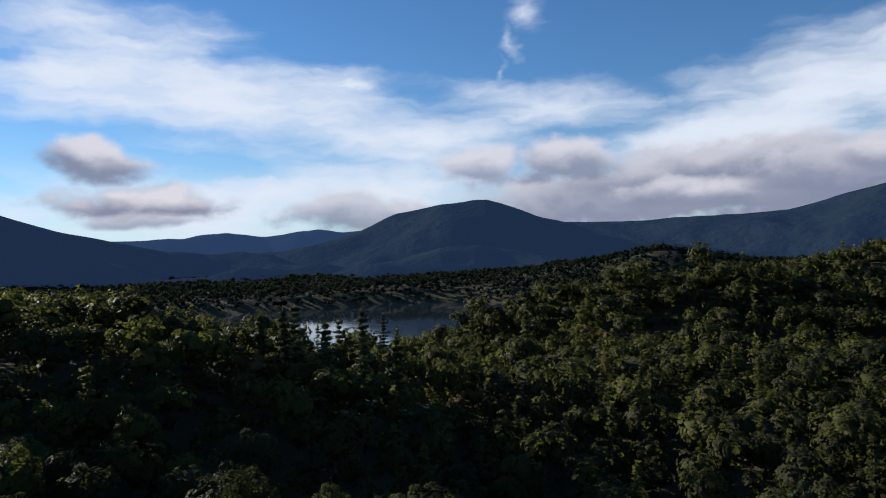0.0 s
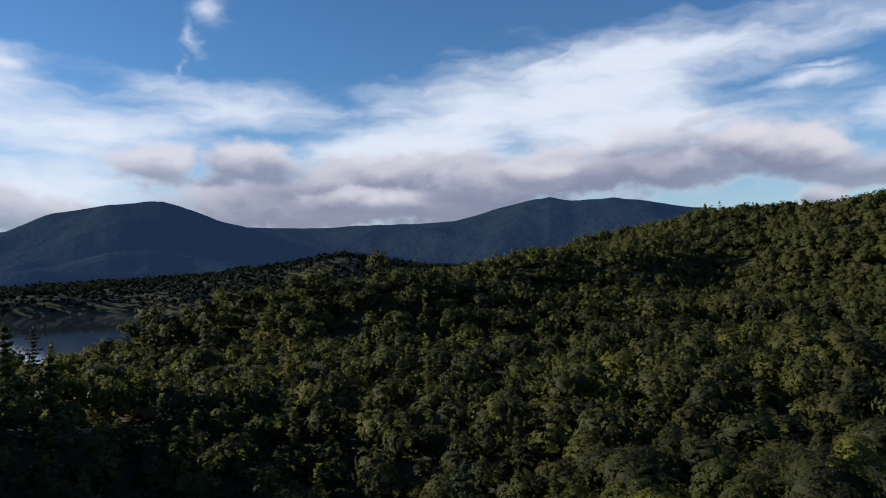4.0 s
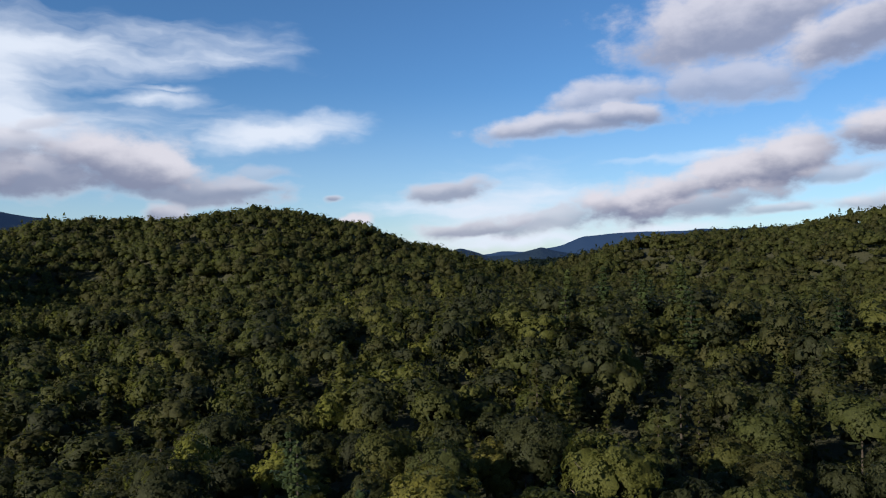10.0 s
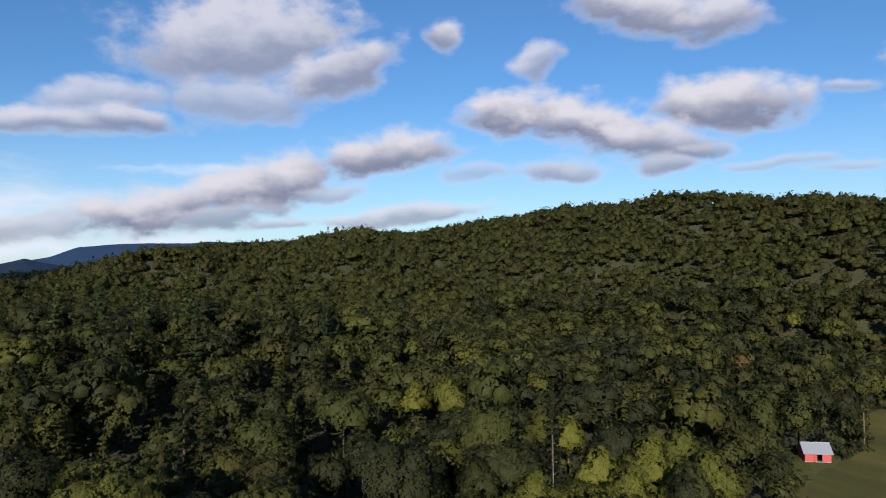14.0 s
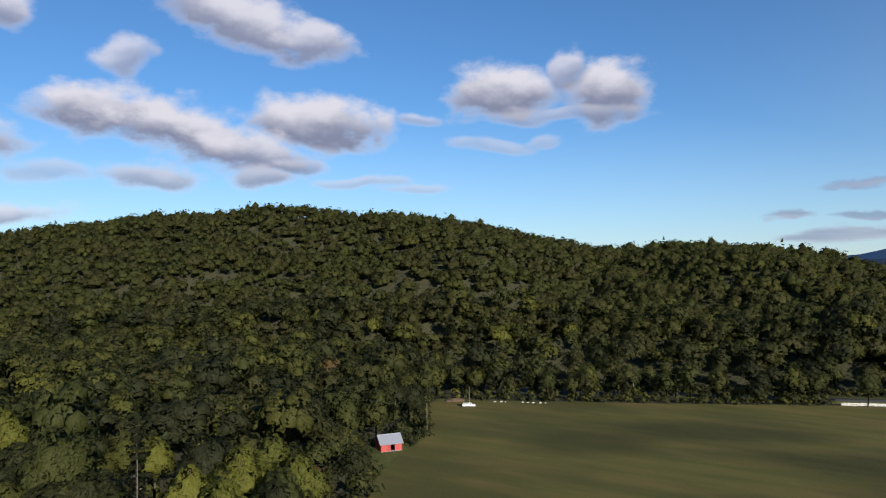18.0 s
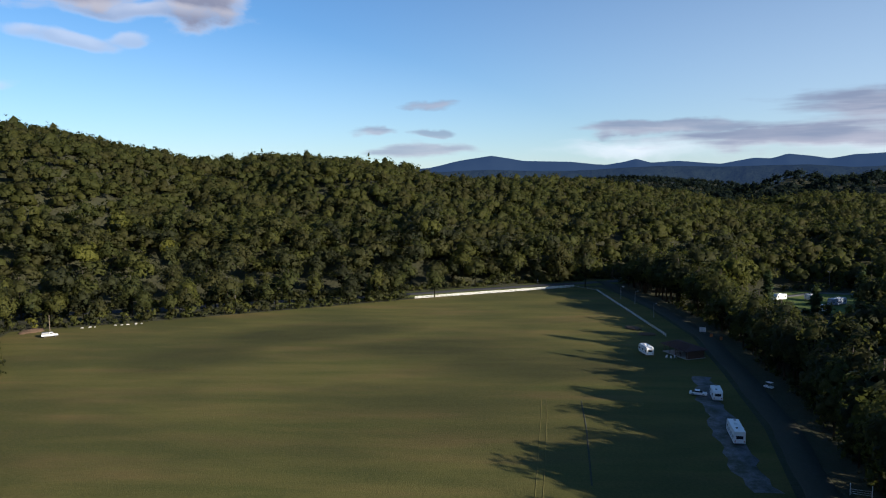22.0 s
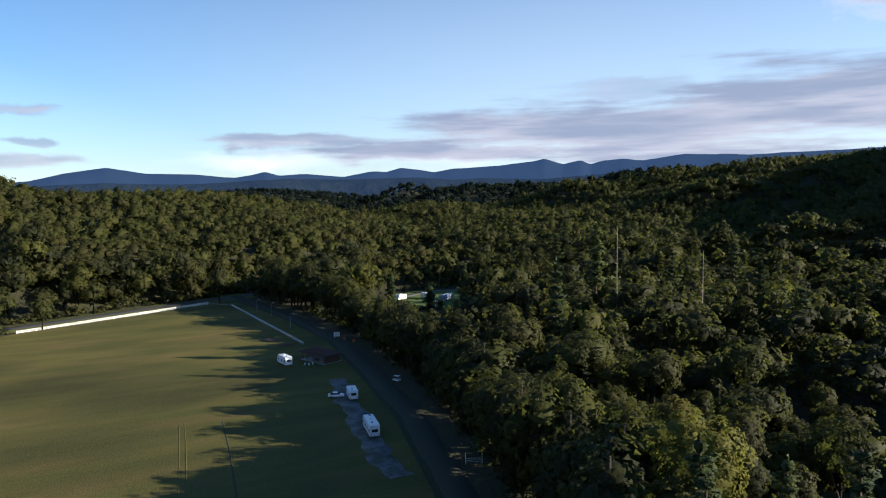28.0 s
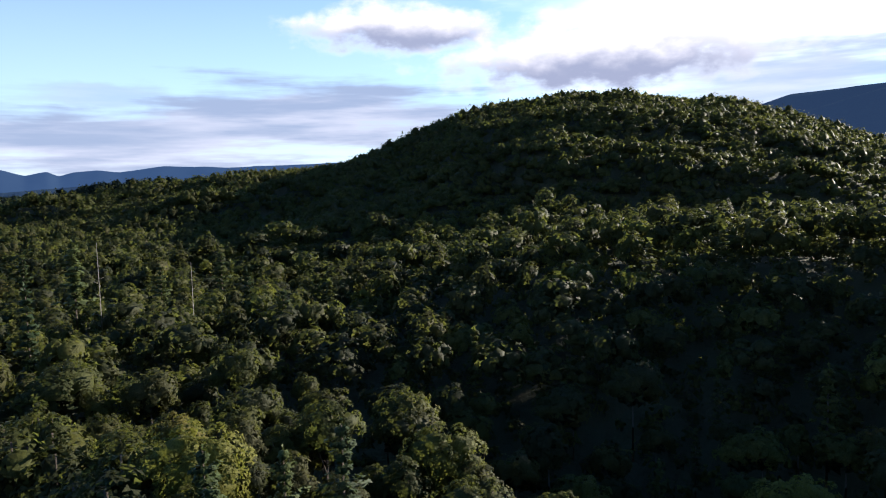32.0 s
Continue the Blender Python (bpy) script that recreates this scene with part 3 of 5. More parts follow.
a = np.linspace(0, 2 * math.pi, 97)[:-1]
lv = [(LAKE[0], LAKE[1], LAKE_Z)] + [(LAKE[0] + LAKE[2] * 1.25 * math.cos(v), LAKE[1] + LAKE[3] * 1.25 * math.sin(v), LAKE_Z) for v in a]
lake = add_mesh("lake", lv, [(0, i + 1, (i + 1) % 96 + 1) for i in range(96)], [water], False)
tagged(lake, "still dark lake reflecting the hills and sky", "lake", kind="structure")


# far mountains, each a broad wooded range
def mountain(name, label, mat, depth, drop, crest, rough=1.0, fine=8, lines=25):
    n = int((crest[-1][0] - crest[0][0]) * fine)
    bs = np.linspace(crest[0][0], crest[-1][0], n)
    d = np.interp(bs, [c[0] for c in crest], [c[1] for c in crest])
    el = np.interp(bs, [c[0] for c in crest], [c[2] for c in crest])
    k = np.exp(-np.linspace(-2, 2, 7) ** 2)
    el = np.convolve(np.pad(el, 3, mode="edge"), k / k.sum(), "valid")
    rows = np.linspace(-1, 1, lines)
    vs = []
    lumps = np.random.default_rng(n)
    for r in rows:
        dd = d + r * depth
        top = EYE + d * np.tan(np.radians(el))
        sx, sy = dd * np.sin(np.radians(bs)), dd * np.cos(np.radians(bs))
        fall = 0.5 + 0.5 * math.cos(math.pi * abs(r))
        w = np.zeros(n)
        for q, (wa, wp, ww) in enumerate(WAVES[:9]):
            w += 0.05 * ww * np.sin((sx * math.cos(wa) + sy * math.sin(wa)) * 2.6 / ww + wp + 1.5 * np.sin((sx * math.sin(wa) - sy * math.cos(wa)) * 1.7 / ww))
        z = drop + (top - drop) * fall + w * rough * (0.25 + 2.2 * fall * (1 - fall)) * (1.0 if abs(r) > 0.01 else 0.35)
        z = z + lumps.uniform(-0.06, 0.06, n) * rough
        vs.append(np.stack([sx, sy, z], -1))
    ob = add_mesh(name, np.concatenate(vs), grid_faces(lines, n)[:, ::-1], [mat])
    return tagged(ob, label, "mountain", kind="structure")


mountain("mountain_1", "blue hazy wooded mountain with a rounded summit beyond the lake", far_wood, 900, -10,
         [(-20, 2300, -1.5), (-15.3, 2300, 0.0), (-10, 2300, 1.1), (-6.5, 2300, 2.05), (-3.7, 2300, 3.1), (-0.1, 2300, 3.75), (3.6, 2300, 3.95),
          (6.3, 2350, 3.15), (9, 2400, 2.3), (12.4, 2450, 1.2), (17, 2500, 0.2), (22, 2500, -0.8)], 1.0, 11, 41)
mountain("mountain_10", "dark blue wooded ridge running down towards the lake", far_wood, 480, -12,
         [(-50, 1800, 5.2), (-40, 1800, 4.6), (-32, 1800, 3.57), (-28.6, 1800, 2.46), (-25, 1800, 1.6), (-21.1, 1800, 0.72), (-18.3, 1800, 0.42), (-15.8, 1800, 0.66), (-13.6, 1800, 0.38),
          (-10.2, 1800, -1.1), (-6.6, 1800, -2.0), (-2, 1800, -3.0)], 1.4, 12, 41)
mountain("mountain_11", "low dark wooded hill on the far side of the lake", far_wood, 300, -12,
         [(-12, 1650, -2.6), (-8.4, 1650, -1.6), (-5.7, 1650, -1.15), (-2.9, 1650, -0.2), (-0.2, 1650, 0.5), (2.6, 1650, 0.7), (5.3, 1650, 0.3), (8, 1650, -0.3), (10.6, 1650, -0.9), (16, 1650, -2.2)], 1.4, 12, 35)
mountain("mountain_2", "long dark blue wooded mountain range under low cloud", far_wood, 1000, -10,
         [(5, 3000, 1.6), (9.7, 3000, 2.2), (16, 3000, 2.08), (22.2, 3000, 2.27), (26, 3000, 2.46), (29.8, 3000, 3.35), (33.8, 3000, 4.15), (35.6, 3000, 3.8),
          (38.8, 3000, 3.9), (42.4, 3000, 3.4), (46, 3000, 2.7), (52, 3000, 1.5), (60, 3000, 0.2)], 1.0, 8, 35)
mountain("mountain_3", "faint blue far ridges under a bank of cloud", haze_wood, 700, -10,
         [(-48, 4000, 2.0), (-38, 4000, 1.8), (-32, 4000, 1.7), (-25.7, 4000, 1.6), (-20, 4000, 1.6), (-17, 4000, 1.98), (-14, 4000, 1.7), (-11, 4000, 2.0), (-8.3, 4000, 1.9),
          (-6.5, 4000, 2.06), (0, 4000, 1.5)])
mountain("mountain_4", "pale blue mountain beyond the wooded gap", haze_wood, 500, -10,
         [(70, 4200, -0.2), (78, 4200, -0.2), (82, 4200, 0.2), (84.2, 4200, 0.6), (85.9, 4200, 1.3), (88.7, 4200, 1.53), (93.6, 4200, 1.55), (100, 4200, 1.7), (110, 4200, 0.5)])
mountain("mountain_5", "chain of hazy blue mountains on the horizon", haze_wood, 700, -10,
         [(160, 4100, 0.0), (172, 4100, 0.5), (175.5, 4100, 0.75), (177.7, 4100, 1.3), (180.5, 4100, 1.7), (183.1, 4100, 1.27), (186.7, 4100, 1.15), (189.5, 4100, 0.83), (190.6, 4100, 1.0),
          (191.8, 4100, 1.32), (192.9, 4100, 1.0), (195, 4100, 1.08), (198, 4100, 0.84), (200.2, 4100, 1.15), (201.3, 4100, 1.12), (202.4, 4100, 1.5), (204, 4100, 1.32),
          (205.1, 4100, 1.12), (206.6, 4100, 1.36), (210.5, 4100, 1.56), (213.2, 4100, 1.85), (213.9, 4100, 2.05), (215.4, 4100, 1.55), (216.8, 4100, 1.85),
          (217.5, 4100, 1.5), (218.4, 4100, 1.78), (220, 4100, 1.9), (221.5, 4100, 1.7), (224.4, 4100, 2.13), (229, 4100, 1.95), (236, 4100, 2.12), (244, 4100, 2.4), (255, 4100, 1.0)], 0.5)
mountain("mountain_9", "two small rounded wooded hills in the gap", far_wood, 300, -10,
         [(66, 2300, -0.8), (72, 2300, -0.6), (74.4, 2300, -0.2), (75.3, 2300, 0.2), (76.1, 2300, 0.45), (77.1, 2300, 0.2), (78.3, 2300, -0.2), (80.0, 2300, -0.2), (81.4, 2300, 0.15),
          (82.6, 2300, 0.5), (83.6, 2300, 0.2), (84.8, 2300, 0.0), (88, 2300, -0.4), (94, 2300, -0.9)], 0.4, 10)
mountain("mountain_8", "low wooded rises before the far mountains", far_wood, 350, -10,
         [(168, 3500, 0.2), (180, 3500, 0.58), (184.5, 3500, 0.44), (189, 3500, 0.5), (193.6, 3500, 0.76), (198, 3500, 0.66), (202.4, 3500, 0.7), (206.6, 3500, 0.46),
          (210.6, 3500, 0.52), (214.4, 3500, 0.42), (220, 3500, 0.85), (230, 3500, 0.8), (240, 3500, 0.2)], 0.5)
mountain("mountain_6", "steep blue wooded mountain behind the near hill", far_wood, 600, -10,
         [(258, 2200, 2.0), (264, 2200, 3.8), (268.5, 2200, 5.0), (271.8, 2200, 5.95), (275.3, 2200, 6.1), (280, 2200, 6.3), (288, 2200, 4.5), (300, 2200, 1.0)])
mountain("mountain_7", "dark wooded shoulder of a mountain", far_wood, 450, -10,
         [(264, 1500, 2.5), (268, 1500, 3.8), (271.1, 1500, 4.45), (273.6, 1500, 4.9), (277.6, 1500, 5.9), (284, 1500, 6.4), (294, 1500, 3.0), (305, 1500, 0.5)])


def strip(name, pts, width, z, mat, label, category, wave=0.06):
    """A road or path along a line, a little over the ground."""
    p = line([(*q, z) for q in pts], 6.0 if wave < 0.1 else 3.0)
    d = np.gradient(p[:, :2], axis=0)
    d /= np.linalg.norm(d, axis=1)[:, None]
    off = np.stack([-d[:, 1], d[:, 0]], -1)
    cols = []
    for s, lift in ((-0.5, -0.25), (-0.46, 0.0), (0.0, 0.04), (0.46, 0.0), (0.5, -0.25)):
        wob = width * s * (1 + wave * np.sin(np.arange(len(p)) * 0.9 + s * 9) + wave * np.sin(np.arange(len(p)) * 2.3 + s * 4))
        cols.append(np.concatenate([p[:, :2] + off * wob[:, None], (p[:, 2] + lift)[:, None]], 1))
    v = np.stack(cols, 1).reshape(-1, 3)
    return tagged(add_mesh(name, v, grid_faces(len(p), 5), [mat]), label, category, kind="structure")


bm = bmesh.new()
poly = [bm.verts.new((x, y, 0.06)) for x, y in FIELD]
bm.faces.new(poly)
me = bpy.data.meshes.new("meadow")
bm.to_mesh(me)
bm.free()
me.materials.append(grass)
meadow = tagged(new("meadow", me), "mown grass meadow with pale and green streaks", "grass field", kind="structure")
strip("verge", HIGHWAY[1:7], 20.0, 0.07, rough_grass, "rough grass verge along the road", "verge")
strip("field_margin", [(128, -150), (141, -168), (149, -184), (154, -204), (172, -234)], 24.0, 0.02, rough_grass, "rough grass round the barn at the meadow's edge", "verge")
strip("road", HIGHWAY, 8.0, 0.12, asphalt, "two-lane asphalt road between the trees and the white fence", "road")
strip("driveway", DRIVE, 6.5, 0.16, dirt, "dark dirt lane along the shaded edge of the meadow", "lane")
strip("gravel_strip", [(-64.5, -211), (-61, -195), (-57.5, -172), (-55, -158), (-53.5, -145), (-53, -132)], 6.0, 0.11, gravel, "worn pale gravel parking strip on the grass", "gravel", 0.22)
fb, fd = np.meshgrid(np.radians(np.linspace(199.6, 203.9, 12)), np.linspace(2250, 3000, 8))
fx, fy = fd * np.sin(fb), fd * np.cos(fb)
far_field = add_mesh("far_field", np.stack([fx, fy, height(fx, fy) + 1.5], -1).reshape(-1, 3), grid_faces(8, 12), [pasture])
tagged(far_field, "pale green farm field far off among the woods", "field", kind="structure")
for track in ([(-16.6, -190), (-15.3, -174), (-14.2, -163), (-12.2, -143), (-10.6, -128)], [(-15.1, -188), (-13.8, -174), (-12.7, -163), (-10.7, -143), (-9.1, -128)]):
    strip("wheel_track", track, 0.22, 0.075, dry_grass, "faint dry wheel track across the mown meadow", "track")
# a dark line across the grass, drawn as a narrow track
strip("drain_line", [(-25.6, -187), (-24.7, -175), (-23.9, -165), (-22.3, -150), (-20.6, -134)], 0.4, 0.075, dirt, "narrow dark track in the shaded grass", "track")
la = np.linspace(0, 2 * math.pi, 41)[:-1]
lr = 0.93 + 0.05 * np.sin(3 * la) + 0.03 * np.sin(5 * la + 1)
lawn_v = [(CAMP[0], CAMP[1], 0.07)] + [(CAMP[0] + 43 * k * math.cos(v), CAMP[1] + 33 * k * math.sin(v), 0.06) for v, k in zip(la, lr)]
camp_lawn = add_mesh("camp_lawn", lawn_v, [(0, i + 1, (i + 1) % 40 + 1) for i in range(40)], [lawn], False)
tagged(camp_lawn, "bright green grass of the camp ground among the trees", "lawn", kind="structure")
strip("camp_road", [(-133, -352), (-150, -356), (-168, -366), (-184, -362), (-196, -349), (-203, -338)], 5.0, 0.10, gravel, "pale gravel road through the camp ground", "road", 0.08)


# ---- the forest ----
rng = np.random.default_rng(7)
ICO = [(0, 0, 1)] + [(0.894 * math.cos(i * 1.2566), 0.894 * math.sin(i * 1.2566), 0.447) for i in range(5)] + \
      [(0.894 * math.cos((i + 0.5) * 1.2566), 0.894 * math.sin((i + 0.5) * 1.2566), -0.447) for i in range(5)] + [(0, 0, -1)]
ICO_F = [(0, i + 1, (i + 1) % 5 + 1) for i in range(5)] + [(i + 1, i + 6, (i + 1) % 5 + 1) for i in range(5)] + \
        [((i + 1) % 5 + 1, i + 6, (i + 1) % 5 + 6) for i in range(5)] + [(i + 6, 11, (i + 1) % 5 + 6) for i in range(5)]
ICO = np.array(ICO)


def unit(v):
    return v / (np.linalg.norm(v, axis=1)[:, None] + 1e-9)


def sprays(p, n, size, flat=0.45):
    """Three-cornered sprays of leaves at the points p that face along n."""
    m = len(p)
    n = unit(n + rng.normal(0, flat, (m, 3)))
    t = unit(np.cross(n, rng.normal(0, 1, (m, 3))))
    u = np.cross(n, t)
    s = (size * rng.uniform(0.6, 1.4, m))[:, None]
    k = rng.uniform(0.55, 1.25, (m, 3, 1))
    v = np.stack([p + t * s * k[:, 0], p + (u * 0.87 - t * 0.5) * s * k[:, 1] - n * s * 0.15, p - (u * 0.87 + t * 0.5) * s * k[:, 2] - n * s * 0.2], 1)
    return v.reshape(-1, 3)


def tube(a, b, ra, rb, sides=5):
    """A tapered limb from a to b."""
    a, b = np.array(a, float), np.array(b, float)
    d = (b - a) / np.linalg.norm(b - a)
    t = np.cross(d, (0.3, 0.9, 0.1))
    t /= np.linalg.norm(t)
    u = np.cross(d, t)
    w = [math.tau * i / sides for i in range(sides)]
    v = [a + ra * (t * math.cos(x) + u * math.sin(x)) for x in w] + [b + rb * (t * math.cos(x) + u * math.sin(x)) for x in w]
    return np.array(v), [(i, (i + 1) % sides, (i + 1) % sides + sides, i + sides) for i in range(sides)]


class Shape:
    """Corners, soft normals, faces and a material number for each face."""
    def __init__(self):
        self.v, self.f, self.m, self.w, self.n = [], [], [], [], 0

    def add(self, v, f, m=0, soft=None):
        v = np.asarray(v, float)
        self.f += [tuple(i + self.n for i in q) for q in f]
        self.m += [m] * len(f)
        self.v.append(v)
        self.w.append(unit(v - v.mean(0)) if soft is None else soft)
        self.n += len(v)
        return self

    def leaves(self, v, m=0, soft=None):
        """Loose sprays; soft: one normal for each spray, that of the clump it grows on."""
        n = unit(v - v.mean(0)) if soft is None else unit(np.repeat(soft, 3, axis=0) + rng.normal(0, 0.10, v.shape))
        return self.add(v, [(3 * i, 3 * i + 1, 3 * i + 2) for i in range(len(v) // 3)], m, n)

    def corners(self):
        return np.concatenate(self.v)

    def normals(self):
        return np.concatenate(self.w)


def soften(me, n):
    me.attributes.new("custom_normal", "FLOAT_VECTOR", "POINT").data.foreach_set("vector", n.astype(np.float32).ravel())


def boughs(h, r, low, count):
    """Middles and radii of the great boughs of a crown: one on top and a loose ring round it."""
    half = (h - low) / 2
    mid = (h + low) / 2
    c, q = [(rng.normal(0, 0.16) * r, rng.normal(0, 0.16) * r, mid + half * 0.30)], [r * rng.uniform(0.48, 0.58)]
    turned = rng.uniform(0, 6.28)
    for i in range(count):
        a = turned + (i + rng.uniform(-0.3, 0.3)) * math.tau / count
        k = rng.uniform(0.42, 0.64)
        c.append((r * k * math.cos(a), r * k * math.sin(a), mid + half * rng.uniform(-0.38, 0.34)))
        q.append(r * rng.uniform(0.40, 0.56))
    return np.array(c), np.array(q), mid, half


def tufts(h, r, low, count, small, rings=5):
    """Leaf tufts over the boughs of a crown: middles, radii and outward directions."""
    bc, bq, mid, half = boughs(h, r, low, rings)
    share = bq ** 2 / (bq ** 2).sum()
    c, q, out = [], [], []
    for k in range(len(bc)):
        m = max(3, int(round(count * share[k])))
        for i in range(m):
            z = 1.0 - 1.6 * (i + rng.uniform(0, 1)) / m
            an = i * 2.39996 + k + rng.uniform(-0.4, 0.4)
            e = math.sqrt(max(0.02, 1 - z * z))
            d = np.array((e * math.cos(an), e * math.sin(an), z))
            p = bc[k] + d * bq[k] * rng.uniform(0.66, 0.94) * (1, 1, min(1.25, half / r))
            inner_d = np.linalg.norm(bc - p, axis=1) / bq
            inner_d[k] = 9
            if inner_d.min() < 0.62:
                continue
            c.append(p)
            q.append(r * small * rng.uniform(0.65, 1.35))
            out.append(d + 0.6 * (bc[k] - (0, 0, mid)) / r)
    return np.array(c), np.array(q), unit(np.array(out)), bc, bq


def crown_of(s, c, q, out, count, size, jitter):
    """Leaf sprays over the tufts' outer sides, lit as the clumps that they grow on."""
    i = rng.choice(len(c), size=count, p=q * q / (q * q).sum())
    d = unit(rng.normal(0, 0.75, (count, 3)) + out[i] * 0.85 + (0, 0, 0.35))
    p = c[i] + d * (q[i] * rng.uniform(0.70, 1.10, count))[:, None]
    whole = unit((c - (c.min(0) + c.max(0)) / 2) / (c.max(0) - c.min(0)))[i]
    soft = d * 0.55 + out[i] * 0.55 + whole * 0.55 + (0, 0, 0.10) + rng.normal(0, 0.16, (count, 3))
    return s.leaves(sprays(p, d + out[i] * 0.5 + (0, 0, 0.25), size, jitter), 0, soft)


ICO1, ICO1_F = [v for v in ICO], []
_mid = {}
for f in ICO_F:
    k = []
    for i in range(3):
        e = tuple(sorted((f[i], f[(i + 1) % 3])))
        if e not in _mid:
            _mid[e] = len(ICO1)
            w = ICO[e[0]] + ICO[e[1]]
            ICO1.append(w / np.linalg.norm(w))
        k.append(_mid[e])
    ICO1_F += [(f[0], k[0], k[2]), (f[1], k[1], k[0]), (f[2], k[2], k[1]), tuple(k)]
ICO1 = np.array(ICO1)
ICO1_UP = [f for f in ICO1_F if ICO1[list(f), 2].mean() > -0.42]
ICO_UP = ICO_F[:15]


def hearts(s, bc, bq, r, size, fine):
    """The dense inside of each bough, uneven and leafy, under the loose sprays."""
    base, faces = (ICO1, ICO1_UP) if fine else (ICO, ICO_UP)
    mid = (bc[:, 2].min() + bc[:, 2].max()) / 2
    for c, q in zip(bc, bq):
        v = base * q * size * (1 + 0.24 * rng.uniform(-1, 1, (len(base), 1)))
        s.add(v + c, faces, 0, unit(base * 0.8 + (c - (0, 0, mid)) / r * 0.8 + (0, 0, 0.1) + rng.normal(0, 0.15, base.shape)))
    return s




def broadleaf(h, r, low, count, size, lobes=60, small=0.22, rings=5, shade_sprays=48, fine=True):
    """The crown of a broad-leaved tree: boughs of many leaf tufts over dense hearts and inner sprays painted dark as
    shade.
    """
    c, q, out, bc, bq = tufts(h, r, low, lobes, small, rings)
    s = hearts(Shape(), bc, bq, r, 0.64, fine)
    n = unit(rng.normal(0, 1, (shade_sprays, 3)) - (0, 0, 0.5))
    s.leaves(sprays(n * np.array((r, r, (h - low) / 2)) * 0.5 * rng.uniform(0.5, 1.1, (shade_sprays, 1)) + (0, 0, (h + low) / 2 - 0.6), n, r * 0.22, 0.6), 2)
    return crown_of(s, c, q, out, count, size, 0.30), c, q


def broad_far(h, r, low, count, size, rings=4, small=0.30, lobes=16, dense=0.60):
    """A crown for trees far off: a few tufts of leaf sprays over the hearts of its boughs."""
    c, q, out, bc, bq = tufts(h, r, low, lobes, small, rings)
    return crown_of(hearts(Shape(), bc, bq, r, dense, False), c, q, out, count, size, 0.30)


def pine_crown(h, r, low, count, size, whorls=11):
    """The crown of a white pine: flat tiers of boughs with gaps between them."""
    pts, nor = [], []
    while len(pts) < count:
        k = int(rng.integers(whorls))
        s = (k + rng.uniform(-0.1, 0.1)) / whorls
        reach = r * (1 - s) ** 0.62 * (0.72 + 0.38 * math.sin(k * 2.1)) * (0.8 + 0.4 * math.sin(k * 5.3 + int(an0 := rng.integers(6)) * 1.7)) + 0.3
        an = (int(an0) + 0.37 * k + rng.normal(0, 0.13)) * math.tau / 6
        t = math.sqrt(rng.uniform(0.02, 1))
        z = low + (h - low) * s + t * t * 0.5 + rng.normal(0, 0.16)
        pts.append((reach * t * math.cos(an), reach * t * math.sin(an), z))
        nor.append((0.35 * math.cos(an), 0.35 * math.sin(an), 1))
    for z in np.linspace(h - 1.2, h + 0.2, 4):
        pts.append((0, 0, z))
        nor.append((rng.normal(), rng.normal(), 0.6))
    return Shape().leaves(sprays(np.array(pts), np.array(nor), size, 0.3), 0, unit(np.array(nor)) + np.array(pts) * (0.9 / r, 0.9 / r, 0))


def shape_mesh(name, s, mats):
    me = bpy.data.meshes.new(name)
    me.from_pydata(s.corners().tolist(), [], s.f)
    for m in mats:
        me.materials.append(m)
    me.polygons.foreach_set("material_index", s.m)
    me.polygons.foreach_set("use_smooth", [True] * len(me.polygons))
    soften(me, s.normals())
    me.update()
    return me


def stand(name, shapes, who, place, spin, size, tint, mats, label):
    """Many trees joined into one mesh. who: which shape each one is."""
    V, N, L, T, M, A, at = [], [], [], [], [], [], 0
    for k, s in enumerate(shapes):
        m = np.nonzero(who == k)[0]
        if not len(m):
            continue
        v = s.corners()
        c, n = np.cos(spin[m])[:, None], np.sin(spin[m])[:, None]
        w = np.stack([(v[:, 0] * c - v[:, 1] * n) * size[m, :1], (v[:, 0] * n + v[:, 1] * c) * size[m, :1], v[:, 2] * size[m, 1:2]], -1) + place[m][:, None, :]
        flat = np.concatenate([np.array(f) for f in s.f])
        L.append((flat[None, :] + (at + np.arange(len(m)) * len(v))[:, None]).ravel())
        T.append(np.tile(np.array([len(f) for f in s.f]), len(m)))
        M.append(np.tile(np.array(s.m), len(m)))
        A.append(np.repeat(tint[m], len(v)))
        V.append(w.reshape(-1, 3))
        w = s.normals()
        N.append(np.stack([w[:, 0] * c - w[:, 1] * n, w[:, 0] * n + w[:, 1] * c, np.broadcast_to(w[:, 2], (len(m), len(w)))], -1).reshape(-1, 3))
        at += len(m) * len(v)
    V, N, L, T, M, A = [np.concatenate(q) for q in (V, N, L, T, M, A)]
    me = bpy.data.meshes.new(name)
    me.vertices.add(len(V))
    me.loops.add(len(L))
    me.polygons.add(len(T))
    me.vertices.foreach_set("co", V.astype(np.float32).ravel())
    me.loops.foreach_set("vertex_index", L.astype(np.int32))
    me.polygons.foreach_set("loop_start", (np.cumsum(T) - T).astype(np.int32))
    for m in mats:
        me.materials.append(m)
    me.polygons.foreach_set("material_index", M.astype(np.int32))
    me.polygons.foreach_set("use_smooth", np.ones(len(T), bool))
    me.attributes.new("tint", "FLOAT", "POINT").data.foreach_set("value", A.astype(np.float32))
    me.update(calc_edges=True)
    soften(me, N)
    return tagged(new(name, me), label, "trees", kind="stuff")


